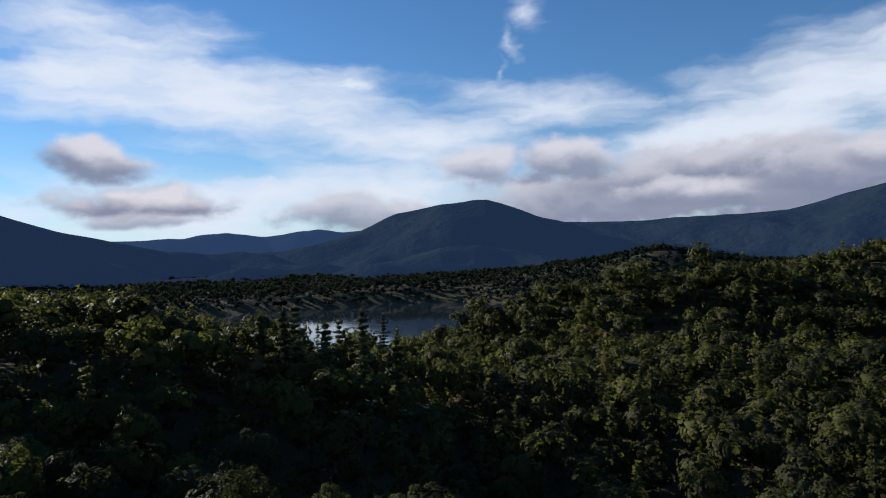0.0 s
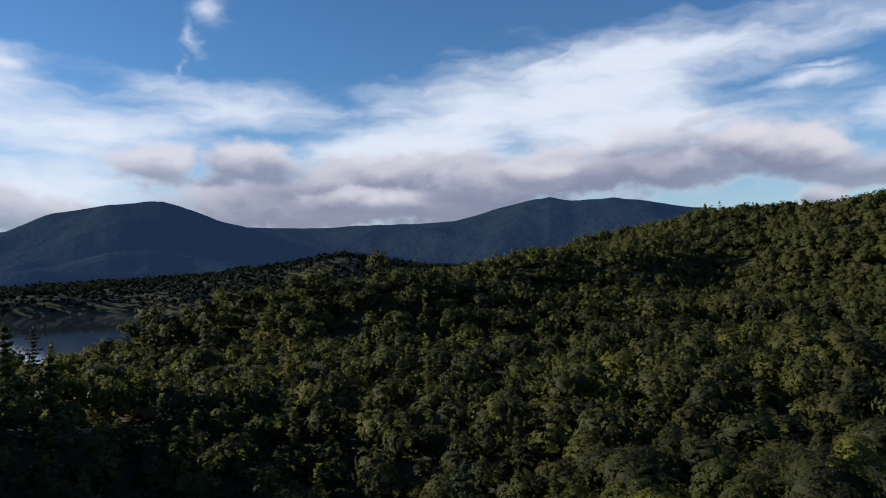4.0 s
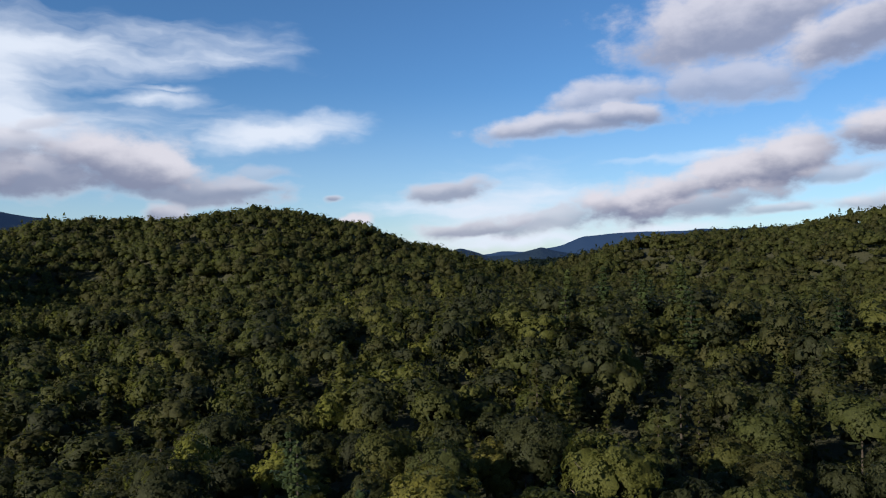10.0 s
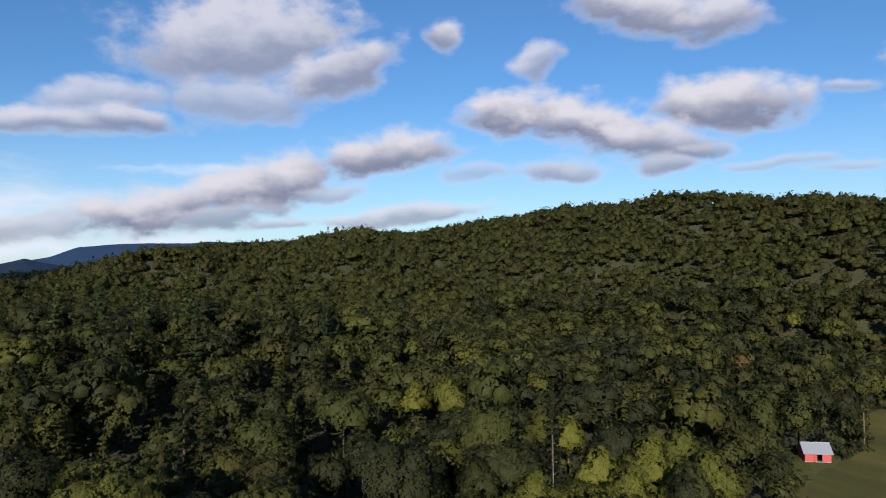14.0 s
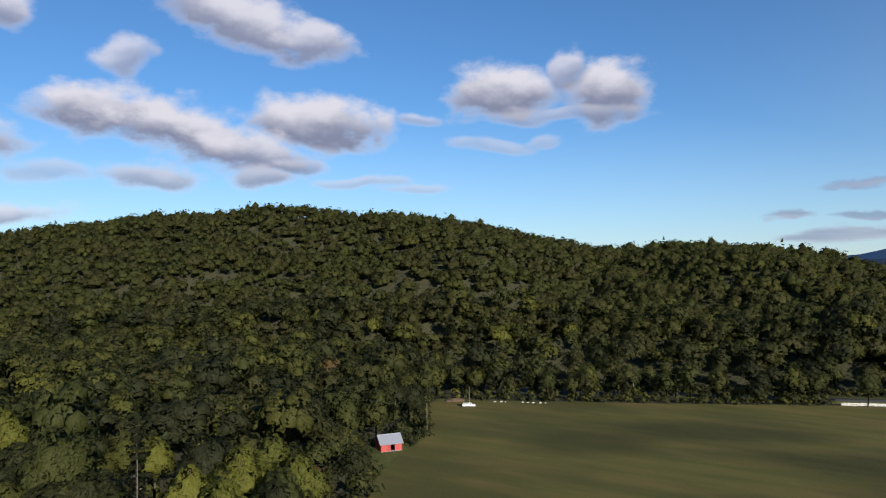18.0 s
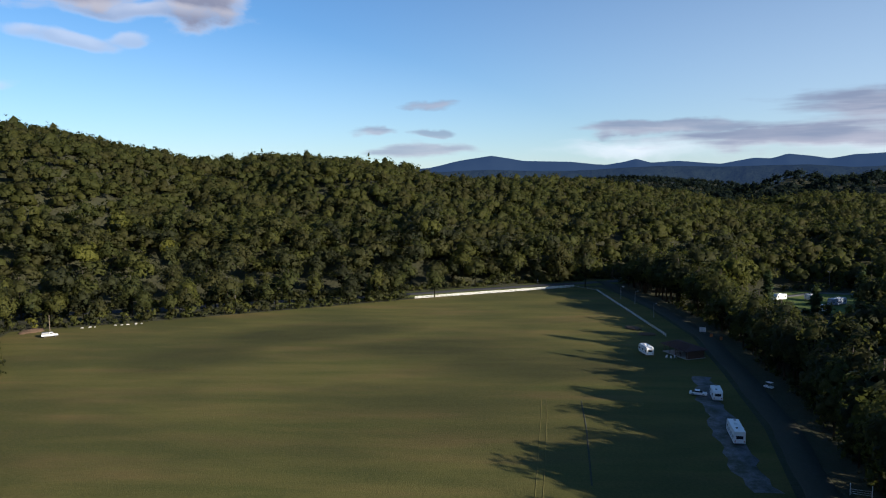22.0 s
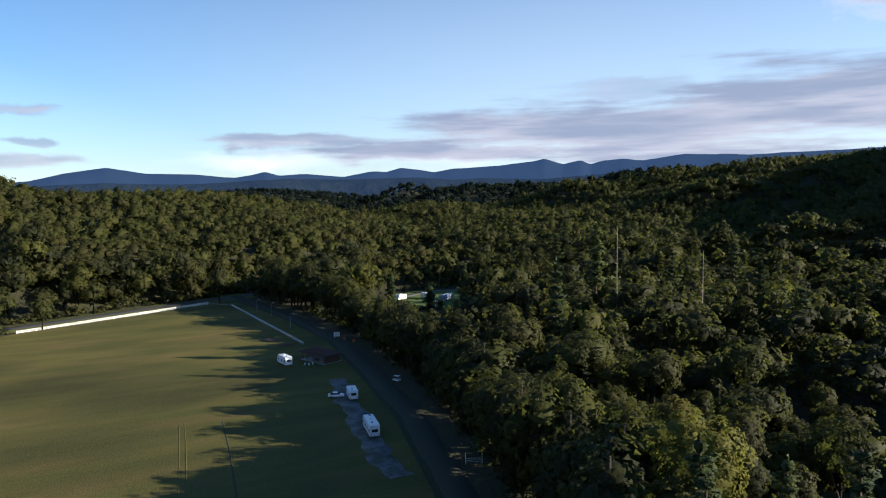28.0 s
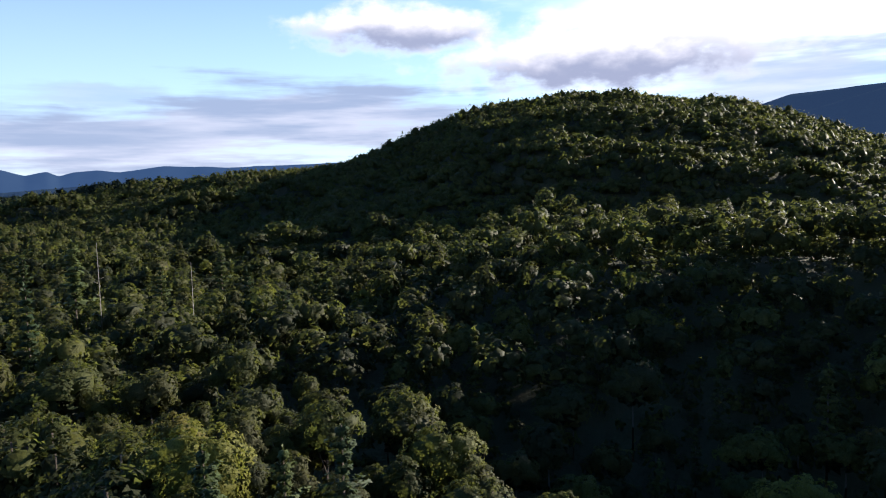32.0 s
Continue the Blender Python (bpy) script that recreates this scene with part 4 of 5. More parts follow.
def scatter(d0, d1, gap, b0=-50.0, b1=290.0, edge=2.5):
    """Places for trees between two distances, about gap apart, off the open ground and the lake."""
    n = int(2 * d1 / gap) + 1
    i = (np.arange(n) - n / 2) * gap
    x, y = np.meshgrid(i, i)
    loose = 0.8 if d0 > 800 else 0.5
    x = (x + rng.uniform(-loose, loose, x.shape) * gap).ravel()
    y = (y + rng.uniform(-loose, loose, y.shape) * gap).ravel()
    d = np.hypot(x, y)
    b = np.degrees(np.arctan2(x, y))
    b = np.where(b < -70, b + 360, b)
    k = (d >= d0) & (d < d1) & (b > b0) & (b < b1)
    x, y = x[k], y[k]
    k = lake_edge(x, y) > 0.95
    if d0 < 650:
        k &= open_ground(x, y) > edge
    x, y = x[k], y[k]
    p = np.stack([x, y, height(x, y)], -1)
    return p[(p[:, 2] > LAKE_Z + 0.3) | (lake_edge(x, y) > 1.3)]


def in_sight(p, slack):
    """Trees that the ground between does not hide from above the meadow by more than slack metres."""
    ok = np.ones(len(p), bool)
    for s in np.linspace(0.15, 0.97, 26):
        g = height(p[:, 0] * s, p[:, 1] * s) + 14.0 * (s > 0.3)
        line_z = EYE + (p[:, 2] + 24.0 - EYE) * s
        ok &= g < line_z + slack
    return ok


def tints(p):
    wide = np.sin(p[:, 0] / 37.0 + 1.3 * np.sin(p[:, 1] / 53.0)) * np.sin(p[:, 1] / 41.0 + np.sin(p[:, 0] / 29.0))
    return np.clip(0.36 + 0.15 * wide + rng.uniform(-0.42, 0.42, len(p)) + (rng.uniform(0, 1, len(p)) > 0.965) * 0.35, 0, 1)


def trunk(s, h, r, m=1, lean=0.0):
    v, f = tube((0, 0, -1.0), (lean, 0, h), r, r * 0.35, 6)
    return s.add(v, f, m)


def piny(p):
    """Where pines stand thick: the valley towards the lake and the knoll."""
    b = np.degrees(np.arctan2(p[:, 0], p[:, 1]))
    return np.where((b > -12) & (b < 46), 0.12, np.where((b > 78) & (b < 104), 0.10, 0.0))


# trees that stand out: bearing and height angle of the crown's middle
TULIPS = ((65.4, -11.6), (88.9, -8.6), (81.9, -10.9), (55.2, -15.4), (61.7, -16.2), (110.6, -10.1), (109.6, -15.0), (125.3, -15.8), (129.1, -15.6), (113.7, -10.6), (131.5, -13.5), (127.5, -18.0), (134.0, -15.5), (123.0, -13.0), (120.0, -18.5))
PINES = ((87.5, -3.2), (89.8, -3.0), (91.0, -3.1), (93.3, -2.8), (84.4, -4.9), (56.1, -6.2), (93.9, -5.2), (103.8, -5.2), (228.2, -6.6), (223.8, -7.0), (218.2, -6.0),
         (214.9, -5.6), (230.1, -7.8), (232.8, -9.0), (-12.0, -6.2), (-8.5, -6.6), (-5.0, -6.0))


def sighted(b, el, up):
    """Where a tree stands whose crown, up metres over its foot, is seen at a bearing and height angle."""
    for d in np.arange(70.0, 420.0, 3.0):
        v = bearing(b, d)
        z = float(height(np.array([v.x]), np.array([v.y]))[0])
        if EYE + d * math.tan(radians(el)) < z + up:
            break
    return np.array((v.x, v.y, z))


tulips = np.array([sighted(b, el, 17.0) for b, el in TULIPS])
tall_pines = np.array([sighted(b, el, 21.0) for b, el in PINES])
LANDMARKS = np.concatenate([tulips, tall_pines])


def clear_of(p, gap=6.0):
    return p[np.min(np.hypot(p[:, None, 0] - LANDMARKS[:, 0], p[:, None, 1] - LANDMARKS[:, 1]), axis=1) > gap]


# trees one by one on the ground nearest below
near = clear_of(scatter(62, 185, 11.4, edge=1.0))
dn = np.hypot(near[:, 0], near[:, 1])
order = np.argsort(dn)
single, joined = near[order[:300]], near[order[300:]]

protos = []
for h, r, low, rings in ((23, 6.4, 9, 5), (21, 5.4, 8, 4), (25, 7.2, 10, 6), (19, 5.8, 7, 5), (24, 5.0, 8, 4)):
    crown, lobe_c, lobe_r = broadleaf(h, r, low, 5000, 0.29, lobes=90, small=0.19, rings=rings)
    tree = tagged(new("tree"), "broad-leaved forest tree with a dense green crown", "tree", "forest trees")
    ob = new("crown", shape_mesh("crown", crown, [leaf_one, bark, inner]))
    ob.parent = tree
    wood = trunk(Shape(), h * 0.72, 0.33, 0)
    for c, q in list(zip(lobe_c, lobe_r))[::7]:
        v, f = tube((0, 0, max(2.0, c[2] - 5.0)), c, 0.14, 0.05, 4)
        wood.add(v, f, 0)
    ob = new("trunk", shape_mesh("trunk", wood, [bark]))
    ob.parent = tree
    protos.append(tree)
for h, r, low in ((28, 5.0, 9), (25, 4.4, 7)):
    tree = tagged(new("pine_tree"), "tall white pine with tiers of dark boughs", "pine tree", "forest trees")
    ob = new("crown", shape_mesh("crown", pine_crown(h, r, low, 2800, 0.42, 12), [needle_one]))
    ob.parent = tree
    ob = new("trunk", shape_mesh("trunk", trunk(Shape(), h * 0.98, 0.30, 0), [bark]))
    ob.parent = tree
    protos.append(tree)


def single_tree(name, label, category, crown, mats, h, thick, limbs=()):
    tree = tagged(new(name), label, category, "forest trees")
    ob = new("crown", shape_mesh("crown", crown, mats))
    ob.parent = tree
    wood = trunk(Shape(), h, thick, 0)
    for c in limbs:
        v, f = tube((0, 0, max(2.0, c[2] - 5.0)), c, 0.14, 0.05, 4)
        wood.add(v, f, 0)
    ob = new("trunk", shape_mesh("trunk", wood, [bark]))
    ob.parent = tree
    return tree


crown, lobe_c, lobe_r = broadleaf(25, 5.4, 6, 5200, 0.30, lobes=80, small=0.22, rings=5)
tulip = single_tree("tulip_tree", "tall tulip tree with a bright yellow-green crown", "tree", crown, [leaf_bright, bark, inner], 19, 0.36, lobe_c[::7])
great_pine = single_tree("pine_tree", "tall white pine above the other trees", "pine tree", pine_crown(31, 6.2, 8, 4200, 0.48, 13), [needle_one], 30, 0.36)
for first, spots in ((tulip, tulips), (great_pine, tall_pines)):
    for i, p in enumerate(spots):
        k = 0.86 + 0.24 * ((i * 0.618) % 1)
        m = Matrix.Translation(p - np.array((0, 0, 0.3))) @ Matrix.Rotation(i * 2.1, 4, "Z") @ Matrix.Diagonal((k, k, k, 1))
        if i == 0:
            first.matrix_basis = m
        else:
            copy_thing(first, m).matrix_basis = m
used = set()
for i, p in enumerate(single):
    k = int(rng.choice(7, p=[0.21, 0.18, 0.2, 0.17, 0.14, 0.06, 0.04]))
    if rng.uniform() < piny(p[None, :])[0]:
        k = int(rng.integers(5, 7))
    s = 0.62 + 0.58 * rng.beta(1.6, 1.4)
    m = Matrix.Translation(p) @ Matrix.Rotation(rng.uniform(0, 6.28), 4, "Z") @ Matrix.Diagonal((s * rng.uniform(0.9, 1.1), s, s * rng.uniform(0.92, 1.08), 1))
    if k not in used:
        used.add(k)
        protos[k].matrix_basis = m
        first = protos[k]
    else:
        o = copy_thing(protos[k], m)
        o.matrix_basis = m


def plant(name, label, places, shapes, share, mats):
    who = rng.choice(len(shapes), size=len(places), p=share)
    if name not in ("meadow_edge_trees", "edge_shrubs") and name != "distant_woods":
        who = np.where(rng.uniform(0, 1, len(places)) < piny(places), len(shapes) - 1, who)
    s = 0.62 + 0.5 * rng.beta(2.2, 1.6, len(places))
    b = np.degrees(np.arctan2(places[:, 0], places[:, 1])) % 360
    far_off = np.hypot(places[:, 0], places[:, 1])
    s = np.where((b > 199) & (b < 208.5) & (far_off < 330), s * 0.82, s)  # young trees before the camp
    if name == "hillside_woods":
        s = 0.66 + 0.72 * (s - 0.62)
    if name in ("near_woods", "middle_woods"):
        s = np.where((places[:, 0] < -40) & (near_line(places[:, 0], places[:, 1], DRIVE) < 60), np.maximum(s, 0.95), s)
    size = np.stack([s * rng.uniform(0.9, 1.12, len(places)), s * rng.uniform(0.92, 1.1, len(places))], -1)
    if name == "meadow_edge_trees":
        size *= np.where(places[:, 0] < -40, 1.22, 1.0)[:, None]  # tall trees along the lane
    elif name == "middle_woods":
        size[:, 1] *= rng.uniform(0.80, 1.14, len(places))
    elif name == "near_woods":
        size[:, 1] *= rng.uniform(0.85, 1.12, len(places))
        size *= np.where(rng.uniform(0, 1, len(places)) < 0.25, 0.72, 1.0)[:, None]
    return stand(name, shapes, who, places - (0, 0, 2.5 if name == "hillside_woods" else 0.3), rng.uniform(0, 6.28, len(places)), size, tints(places) if name != "hillside_woods" else 0.33 + 0.42 * tints(places), mats, label)


L1 = [trunk(broadleaf(h, r, low, 1600, 0.43, lobes=70, small=0.20, rings=k)[0], h * 0.7, 0.3) for h, r, low, k in ((23, 6.6, 9, 5), (21, 5.6, 8, 4), (25, 7.2, 10, 6), (19, 5.8, 7, 5))]
L1 += [trunk(pine_crown(27, 4.6, 8, 900, 0.62), 26, 0.3)]
core = scatter(5, 62, 10.5, edge=1.0)
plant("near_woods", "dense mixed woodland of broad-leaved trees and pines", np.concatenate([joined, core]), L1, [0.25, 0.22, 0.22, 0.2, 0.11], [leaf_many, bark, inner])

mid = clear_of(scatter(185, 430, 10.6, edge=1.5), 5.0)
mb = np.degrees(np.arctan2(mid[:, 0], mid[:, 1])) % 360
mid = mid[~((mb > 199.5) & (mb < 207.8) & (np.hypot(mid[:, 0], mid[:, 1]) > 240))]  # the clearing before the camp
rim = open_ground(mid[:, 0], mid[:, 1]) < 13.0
L2 = [broadleaf(h, r, low, 330, 0.72, lobes=40, small=0.24, rings=k, shade_sprays=14, fine=False)[0] for h, r, low, k in ((23, 6.2, 10, 5), (21, 5.6, 9, 4), (25, 7.0, 11, 6), (19, 5.4, 8, 4), (23, 4.8, 9, 3), (22, 6.4, 10, 5))]
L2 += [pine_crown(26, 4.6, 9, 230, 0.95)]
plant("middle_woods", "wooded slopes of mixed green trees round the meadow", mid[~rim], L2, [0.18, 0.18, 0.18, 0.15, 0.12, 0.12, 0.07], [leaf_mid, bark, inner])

# trees at the rim of the open ground are leafy to the foot
LR = [trunk(broadleaf(h, r, 1.0, 820, 0.44, lobes=60, small=0.26)[0], h * 0.8, 0.3) for h, r in ((21, 5.2), (18, 4.8), (23, 5.6), (14, 4.6))]
lane = scatter(95, 400, 4.8, edge=0.5)
lane = lane[(lane[:, 0] < -40) & (near_line(lane[:, 0], lane[:, 1], DRIVE) < 21.0)]
plant("meadow_edge_trees", "leafy trees and shrubs along the meadow's edge", np.concatenate([mid[rim], lane]), LR, [0.3, 0.3, 0.25, 0.15], [leaf_mid, bark, inner])

low_edge = scatter(60, 430, 3.6, edge=0.3)
low_edge = low_edge[(low_edge[:, 0] > 40) | (low_edge[:, 1] > -335) | (np.hypot(low_edge[:, 0], low_edge[:, 1]) > 404)]
low_edge = low_edge[open_ground(low_edge[:, 0], low_edge[:, 1]) < 5.0]
far_bank = scatter(340, 480, 3.4, edge=1.0)
bank_y = np.interp(far_bank[:, 0], [q[0] for q in HIGHWAY], [q[1] for q in HIGHWAY])
far_bank = far_bank[(far_bank[:, 1] < bank_y - 5.0) & (far_bank[:, 1] > bank_y - 16.0) & (np.abs(far_bank[:, 0] - 40) < 120)]
low_edge = np.concatenate([low_edge, far_bank])
LB = [broadleaf(h, r, -0.8, 40, 0.6, lobes=14, small=0.40, rings=3, shade_sprays=6, fine=False)[0] for h, r in ((4.5, 2.4), (3.2, 2.0), (6.5, 2.8))]
plant("edge_shrubs", "green shrubs and saplings along the edge of the woods", low_edge, LB, [0.4, 0.35, 0.25], [leaf_mid, bark, inner])

under = scatter(62, 330, 7.4, edge=1.0)
LU = [broadleaf(h, r, -0.5, 40, 0.75, lobes=16, small=0.40, rings=1, shade_sprays=4, fine=False)[0] for h, r in ((7.0, 3.0), (9.5, 3.4), (5.0, 2.6))]
plant("undergrowth", "young trees and shrubs under the taller forest trees", under, LU, [0.4, 0.3, 0.3], [leaf_mid, bark, inner])

L3 = [broad_far(h, r * 1.06, low, 80, 0.92, dense=0.72, rings=k, lobes=22, small=0.27) for h, r, low, k in ((15, 7.3, 2.5, 5), (13.5, 6.3, 2.5, 4), (17, 8.2, 3, 6), (13, 6.6, 2, 4), (16, 5.4, 3, 3), (14.5, 7.8, 2.5, 5))]
L3 += [pine_crown(18, 4.2, 4, 60, 1.3, 6)]
far = scatter(402, 830, 9.0)
far = far[in_sight(far, 3.0)]
plant("hillside_woods", "green wooded hillsides of broad-leaved trees with some pines", far, L3, [0.18, 0.18, 0.17, 0.17, 0.14, 0.15, 0.01], [leaf_hill, bark, inner])

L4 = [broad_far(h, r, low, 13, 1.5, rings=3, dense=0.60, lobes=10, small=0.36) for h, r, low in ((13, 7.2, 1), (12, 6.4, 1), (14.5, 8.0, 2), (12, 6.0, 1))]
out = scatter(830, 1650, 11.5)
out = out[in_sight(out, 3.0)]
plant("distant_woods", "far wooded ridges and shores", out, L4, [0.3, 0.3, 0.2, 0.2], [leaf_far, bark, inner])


# ---- things ----
def part(name, bm, mat, parent, label=""):
    """One mesh object under a thing or a part."""
    me = bpy.data.meshes.new(name)
    bm.normal_update()
    bm.to_mesh(me)
    bm.free()
    me.materials.append(mat)
    ob = new(name, me)
    ob.parent = parent
    return tagged(ob, label)


def block(x, y, z, sx, sy, sz, bevel=0.03, bm=None, turned=None):
    """A box centred at x, y with its foot at z, its edges rounded."""
    own = bmesh.new()
    bmesh.ops.create_cube(own, size=1.0)
    bmesh.ops.scale(own, vec=(sx, sy, sz), verts=own.verts)
    if bevel:
        bmesh.ops.bevel(own, geom=own.edges[:], offset=min(bevel, sx / 3, sy / 3, sz / 3), segments=2, affect="EDGES", profile=0.6)
    bmesh.ops.translate(own, vec=(0, 0, sz / 2), verts=own.verts)
    if turned:
        bmesh.ops.transform(own, matrix=turned, verts=own.verts)
    bmesh.ops.translate(own, vec=(x, y, z), verts=own.verts)
    return merge(bm, own)


def merge(bm, own):
    if bm is None:
        return own
    me = bpy.data.meshes.new("x")
    own.to_mesh(me)
    own.free()
    bm.from_mesh(me)
    bpy.data.meshes.remove(me)
    return bm


def rod(a, b, ra, rb=None, sides=10, bm=None):
    """A round bar from a to b."""
    own = bmesh.new()
    a, b = Vector(a), Vector(b)
    bmesh.ops.create_cone(own, cap_ends=True, segments=sides, radius1=ra, radius2=ra if rb is None else rb, depth=(b - a).length)
    m = Matrix.Translation((a + b) / 2) @ (b - a).to_track_quat("Z", "Y").to_matrix().to_4x4()
    bmesh.ops.transform(own, matrix=m, verts=own.verts)
    return merge(bm, own)


def hull(profile, y0, y1, bevel=0.0, bm=None):
    """A body drawn as a side view (x, z) and pulled from y0 to y1."""
    own = bmesh.new()
    lo = [own.verts.new((x, y0, z)) for x, z in profile]
    hi = [own.verts.new((x, y1, z)) for x, z in profile]
    own.faces.new(lo)
    own.faces.new(hi[::-1])
    n = len(profile)
    for i in range(n):
        own.faces.new((lo[i], hi[i], hi[(i + 1) % n], lo[(i + 1) % n]))
    bmesh.ops.recalc_face_normals(own, faces=own.faces)
    if bevel:
        bmesh.ops.bevel(own, geom=own.edges[:], offset=bevel, segments=2, affect="EDGES", profile=0.6)
    return merge(bm, own)


def thing(name, x, y, turned, label, category, group="", z=0.1):
    ob = new(name)
    ob.matrix_basis = pose(x, y, z, 0, 0, turned)
    return tagged(ob, label, category, group)


red_paint = plain("red_barn_paint", (0.40, 0.075, 0.070), 0.7, vary=0.18, scale=0.8)
tin = plain("tin_roof", (0.42, 0.44, 0.50), 0.45, 0.5, vary=0.10)
dark = plain("painted_shade", (0.015, 0.015, 0.017), 0.9)
tyre = plain("tyre_rubber", (0.02, 0.02, 0.022), 0.85)
glass = plain("dark_glass", (0.02, 0.024, 0.03), 0.08, vary=0.05, spec=0.6)
shell = plain("white_vehicle_shell", (0.80, 0.80, 0.79), 0.35, vary=0.06, spec=0.5)
trim_grey = plain("grey_trim", (0.30, 0.31, 0.33), 0.5)
brown_roof = plain("brown_shingles", (0.10, 0.055, 0.045), 0.85, vary=0.3)
brown_wood = plain("brown_stained_wood", (0.13, 0.075, 0.05), 0.8, vary=0.25)
blue_grey = plain("blue_grey_siding", (0.30, 0.34, 0.42), 0.6)
concrete = plain("concrete", (0.42, 0.40, 0.37), 0.9, vary=0.15)
lamp_glass = plain("lamp_lens", (0.70, 0.70, 0.66), 0.3)
orange_paint = plain("faded_orange_paint", (0.42, 0.16, 0.05), 0.7)
pale_rock = plain("pale_stone", (0.42, 0.40, 0.36), 0.85, vary=0.2)
soil = plain("bare_soil", (0.13, 0.085, 0.055), 0.95, vary=0.3)


def barn():
    """A small red barn with a tin gable roof and an open doorway."""
    t = thing("barn", 151.5, -184.5, 58, "small red wooden barn with a grey tin roof", "barn", z=0.0)
    w, d, h, top = 7.4, 6.0, 2.7, 5.1
    part("foundation", block(0, 0, 0, w - 0.02, d - 0.02, 0.16), trim_grey, t)
    for s in (-1, 1):
        g = hull([(-d / 2, 0.15), (d / 2, 0.15), (d / 2, h), (0, top - 0.12), (-d / 2, h)], -0.08, 0.08)
        bmesh.ops.transform(g, matrix=pose(s * (w / 2 - 0.08), 0, 0, 0, 0, 90), verts=g.verts)
        part("gable_wall", g, red_paint, t)
    part("back_wall", block(0, -d / 2 + 0.08, 0.15, w - 0.32, 0.16, h - 0.15), red_paint, t)
    f = block(-w / 4 - 0.55, d / 2 - 0.08, 0.15, w / 2 - 1.15, 0.16, h - 0.15)
    f = block(w / 4 + 0.55, d / 2 - 0.08, 0.15, w / 2 - 1.15, 0.16, h - 0.15, bm=f)
    f = block(0, d / 2 - 0.08, h - 0.35, 2.3, 0.16, 0.35, bm=f)
    part("front_wall", f, red_paint, t)
    for i in range(9):
        x = -w / 2 + 0.35 + i * 0.84
        if abs(x) > 1.15:
            part("batten", block(x, d / 2 + 0.02, 0.2, 0.07, 0.05, h - 0.25, 0.01), red_paint, t)
    part("door", block(0.75, d / 2 + 0.05, 0.15, 1.1, 0.07, 2.1, 0.02, turned=pose(0, 0, 0, 0, 0, 25)), red_paint, t, "red plank door standing ajar")
    # near-black blocks paint the shade of the loft opening and the barn's interior
    part("loft_opening", block(0, d / 2 + 0.01, h - 0.15, 0.6, 0.06, 0.12, 0.01), dark, t)
    part("inside", block(0, -0.2, 0.2, w - 0.6, d - 1.2, 0.05), dark, t)
    run, rise = d / 2 + 0.45, top - h + 0.35
    for s in (-1, 1):
        slope = math.degrees(math.atan2(rise, run))
        r = part("roof_slope", block(0, 0, 0, w + 0.9, math.hypot(run, rise), 0.07, 0.02, turned=pose(0, s * run / 2, (h - 0.3 + top) / 2, -s * slope, 0, 0)), tin, t)
        for i in range(11):
            x = -w / 2 - 0.35 + i * (w + 0.7) / 10
            part("roof_rib", block(0, 0, 0, 0.05, math.hypot(run, rise), 0.05, 0.0, turned=pose(x, s * run / 2, (h - 0.3 + top) / 2 + 0.07, -s * slope, 0, 0)), tin, r)
    part("ridge_cap", block(0, 0, top + 0.03, w + 0.9, 0.35, 0.08, 0.03), tin, t)
    return t


def wheel(parent, x, y, r=0.33, w=0.22):
    wh = part("wheel", rod((x, y - w / 2, r), (x, y + w / 2, r), r, sides=16), tyre, parent)
    part("rim", rod((x, y - w / 2 - 0.01, r), (x, y + w / 2 + 0.01, r), r * 0.58, sides=12), metal_grey, wh)
    return wh


def car(name, x, y, turned, label):
    t = thing(name, x, y, turned, label, "car", z=0.16)
    part("body", hull([(-2.25, 0.35), (2.25, 0.35), (2.3, 0.6), (2.2, 0.82), (1.2, 0.95), (-1.5, 0.98), (-2.2, 0.9), (-2.3, 0.6)], -0.86, 0.86, 0.06), shell, t)
    part("cabin", hull([(-1.7, 0.96), (1.15, 0.93), (0.45, 1.40), (-0.9, 1.43)], -0.72, 0.72, 0.05), glass, t, "dark tinted windows")
    part("roof", hull([(-0.95, 1.40), (0.5, 1.38), (0.3, 1.46), (-0.75, 1.48)], -0.70, 0.70, 0.02), shell, t)
    for s in (-1, 1):
        for q in (-1.35, 1.4):
            wheel(t, q, s * 0.78)
        part("headlight", block(2.2, s * 0.62, 0.62, 0.12, 0.36, 0.14, 0.03), lamp_glass, t)
        part("tail_light", block(-2.22, s * 0.66, 0.68, 0.1, 0.3, 0.14, 0.03), red_paint, t)
        part("mirror", block(0.75, s * 0.95, 0.95, 0.12, 0.18, 0.12, 0.03), shell, t)
    part("front_bumper", block(2.26, 0, 0.36, 0.12, 1.6, 0.2, 0.04), trim_grey, t)
    part("rear_bumper", block(-2.26, 0, 0.38, 0.12, 1.6, 0.2, 0.04), trim_grey, t)
    return t


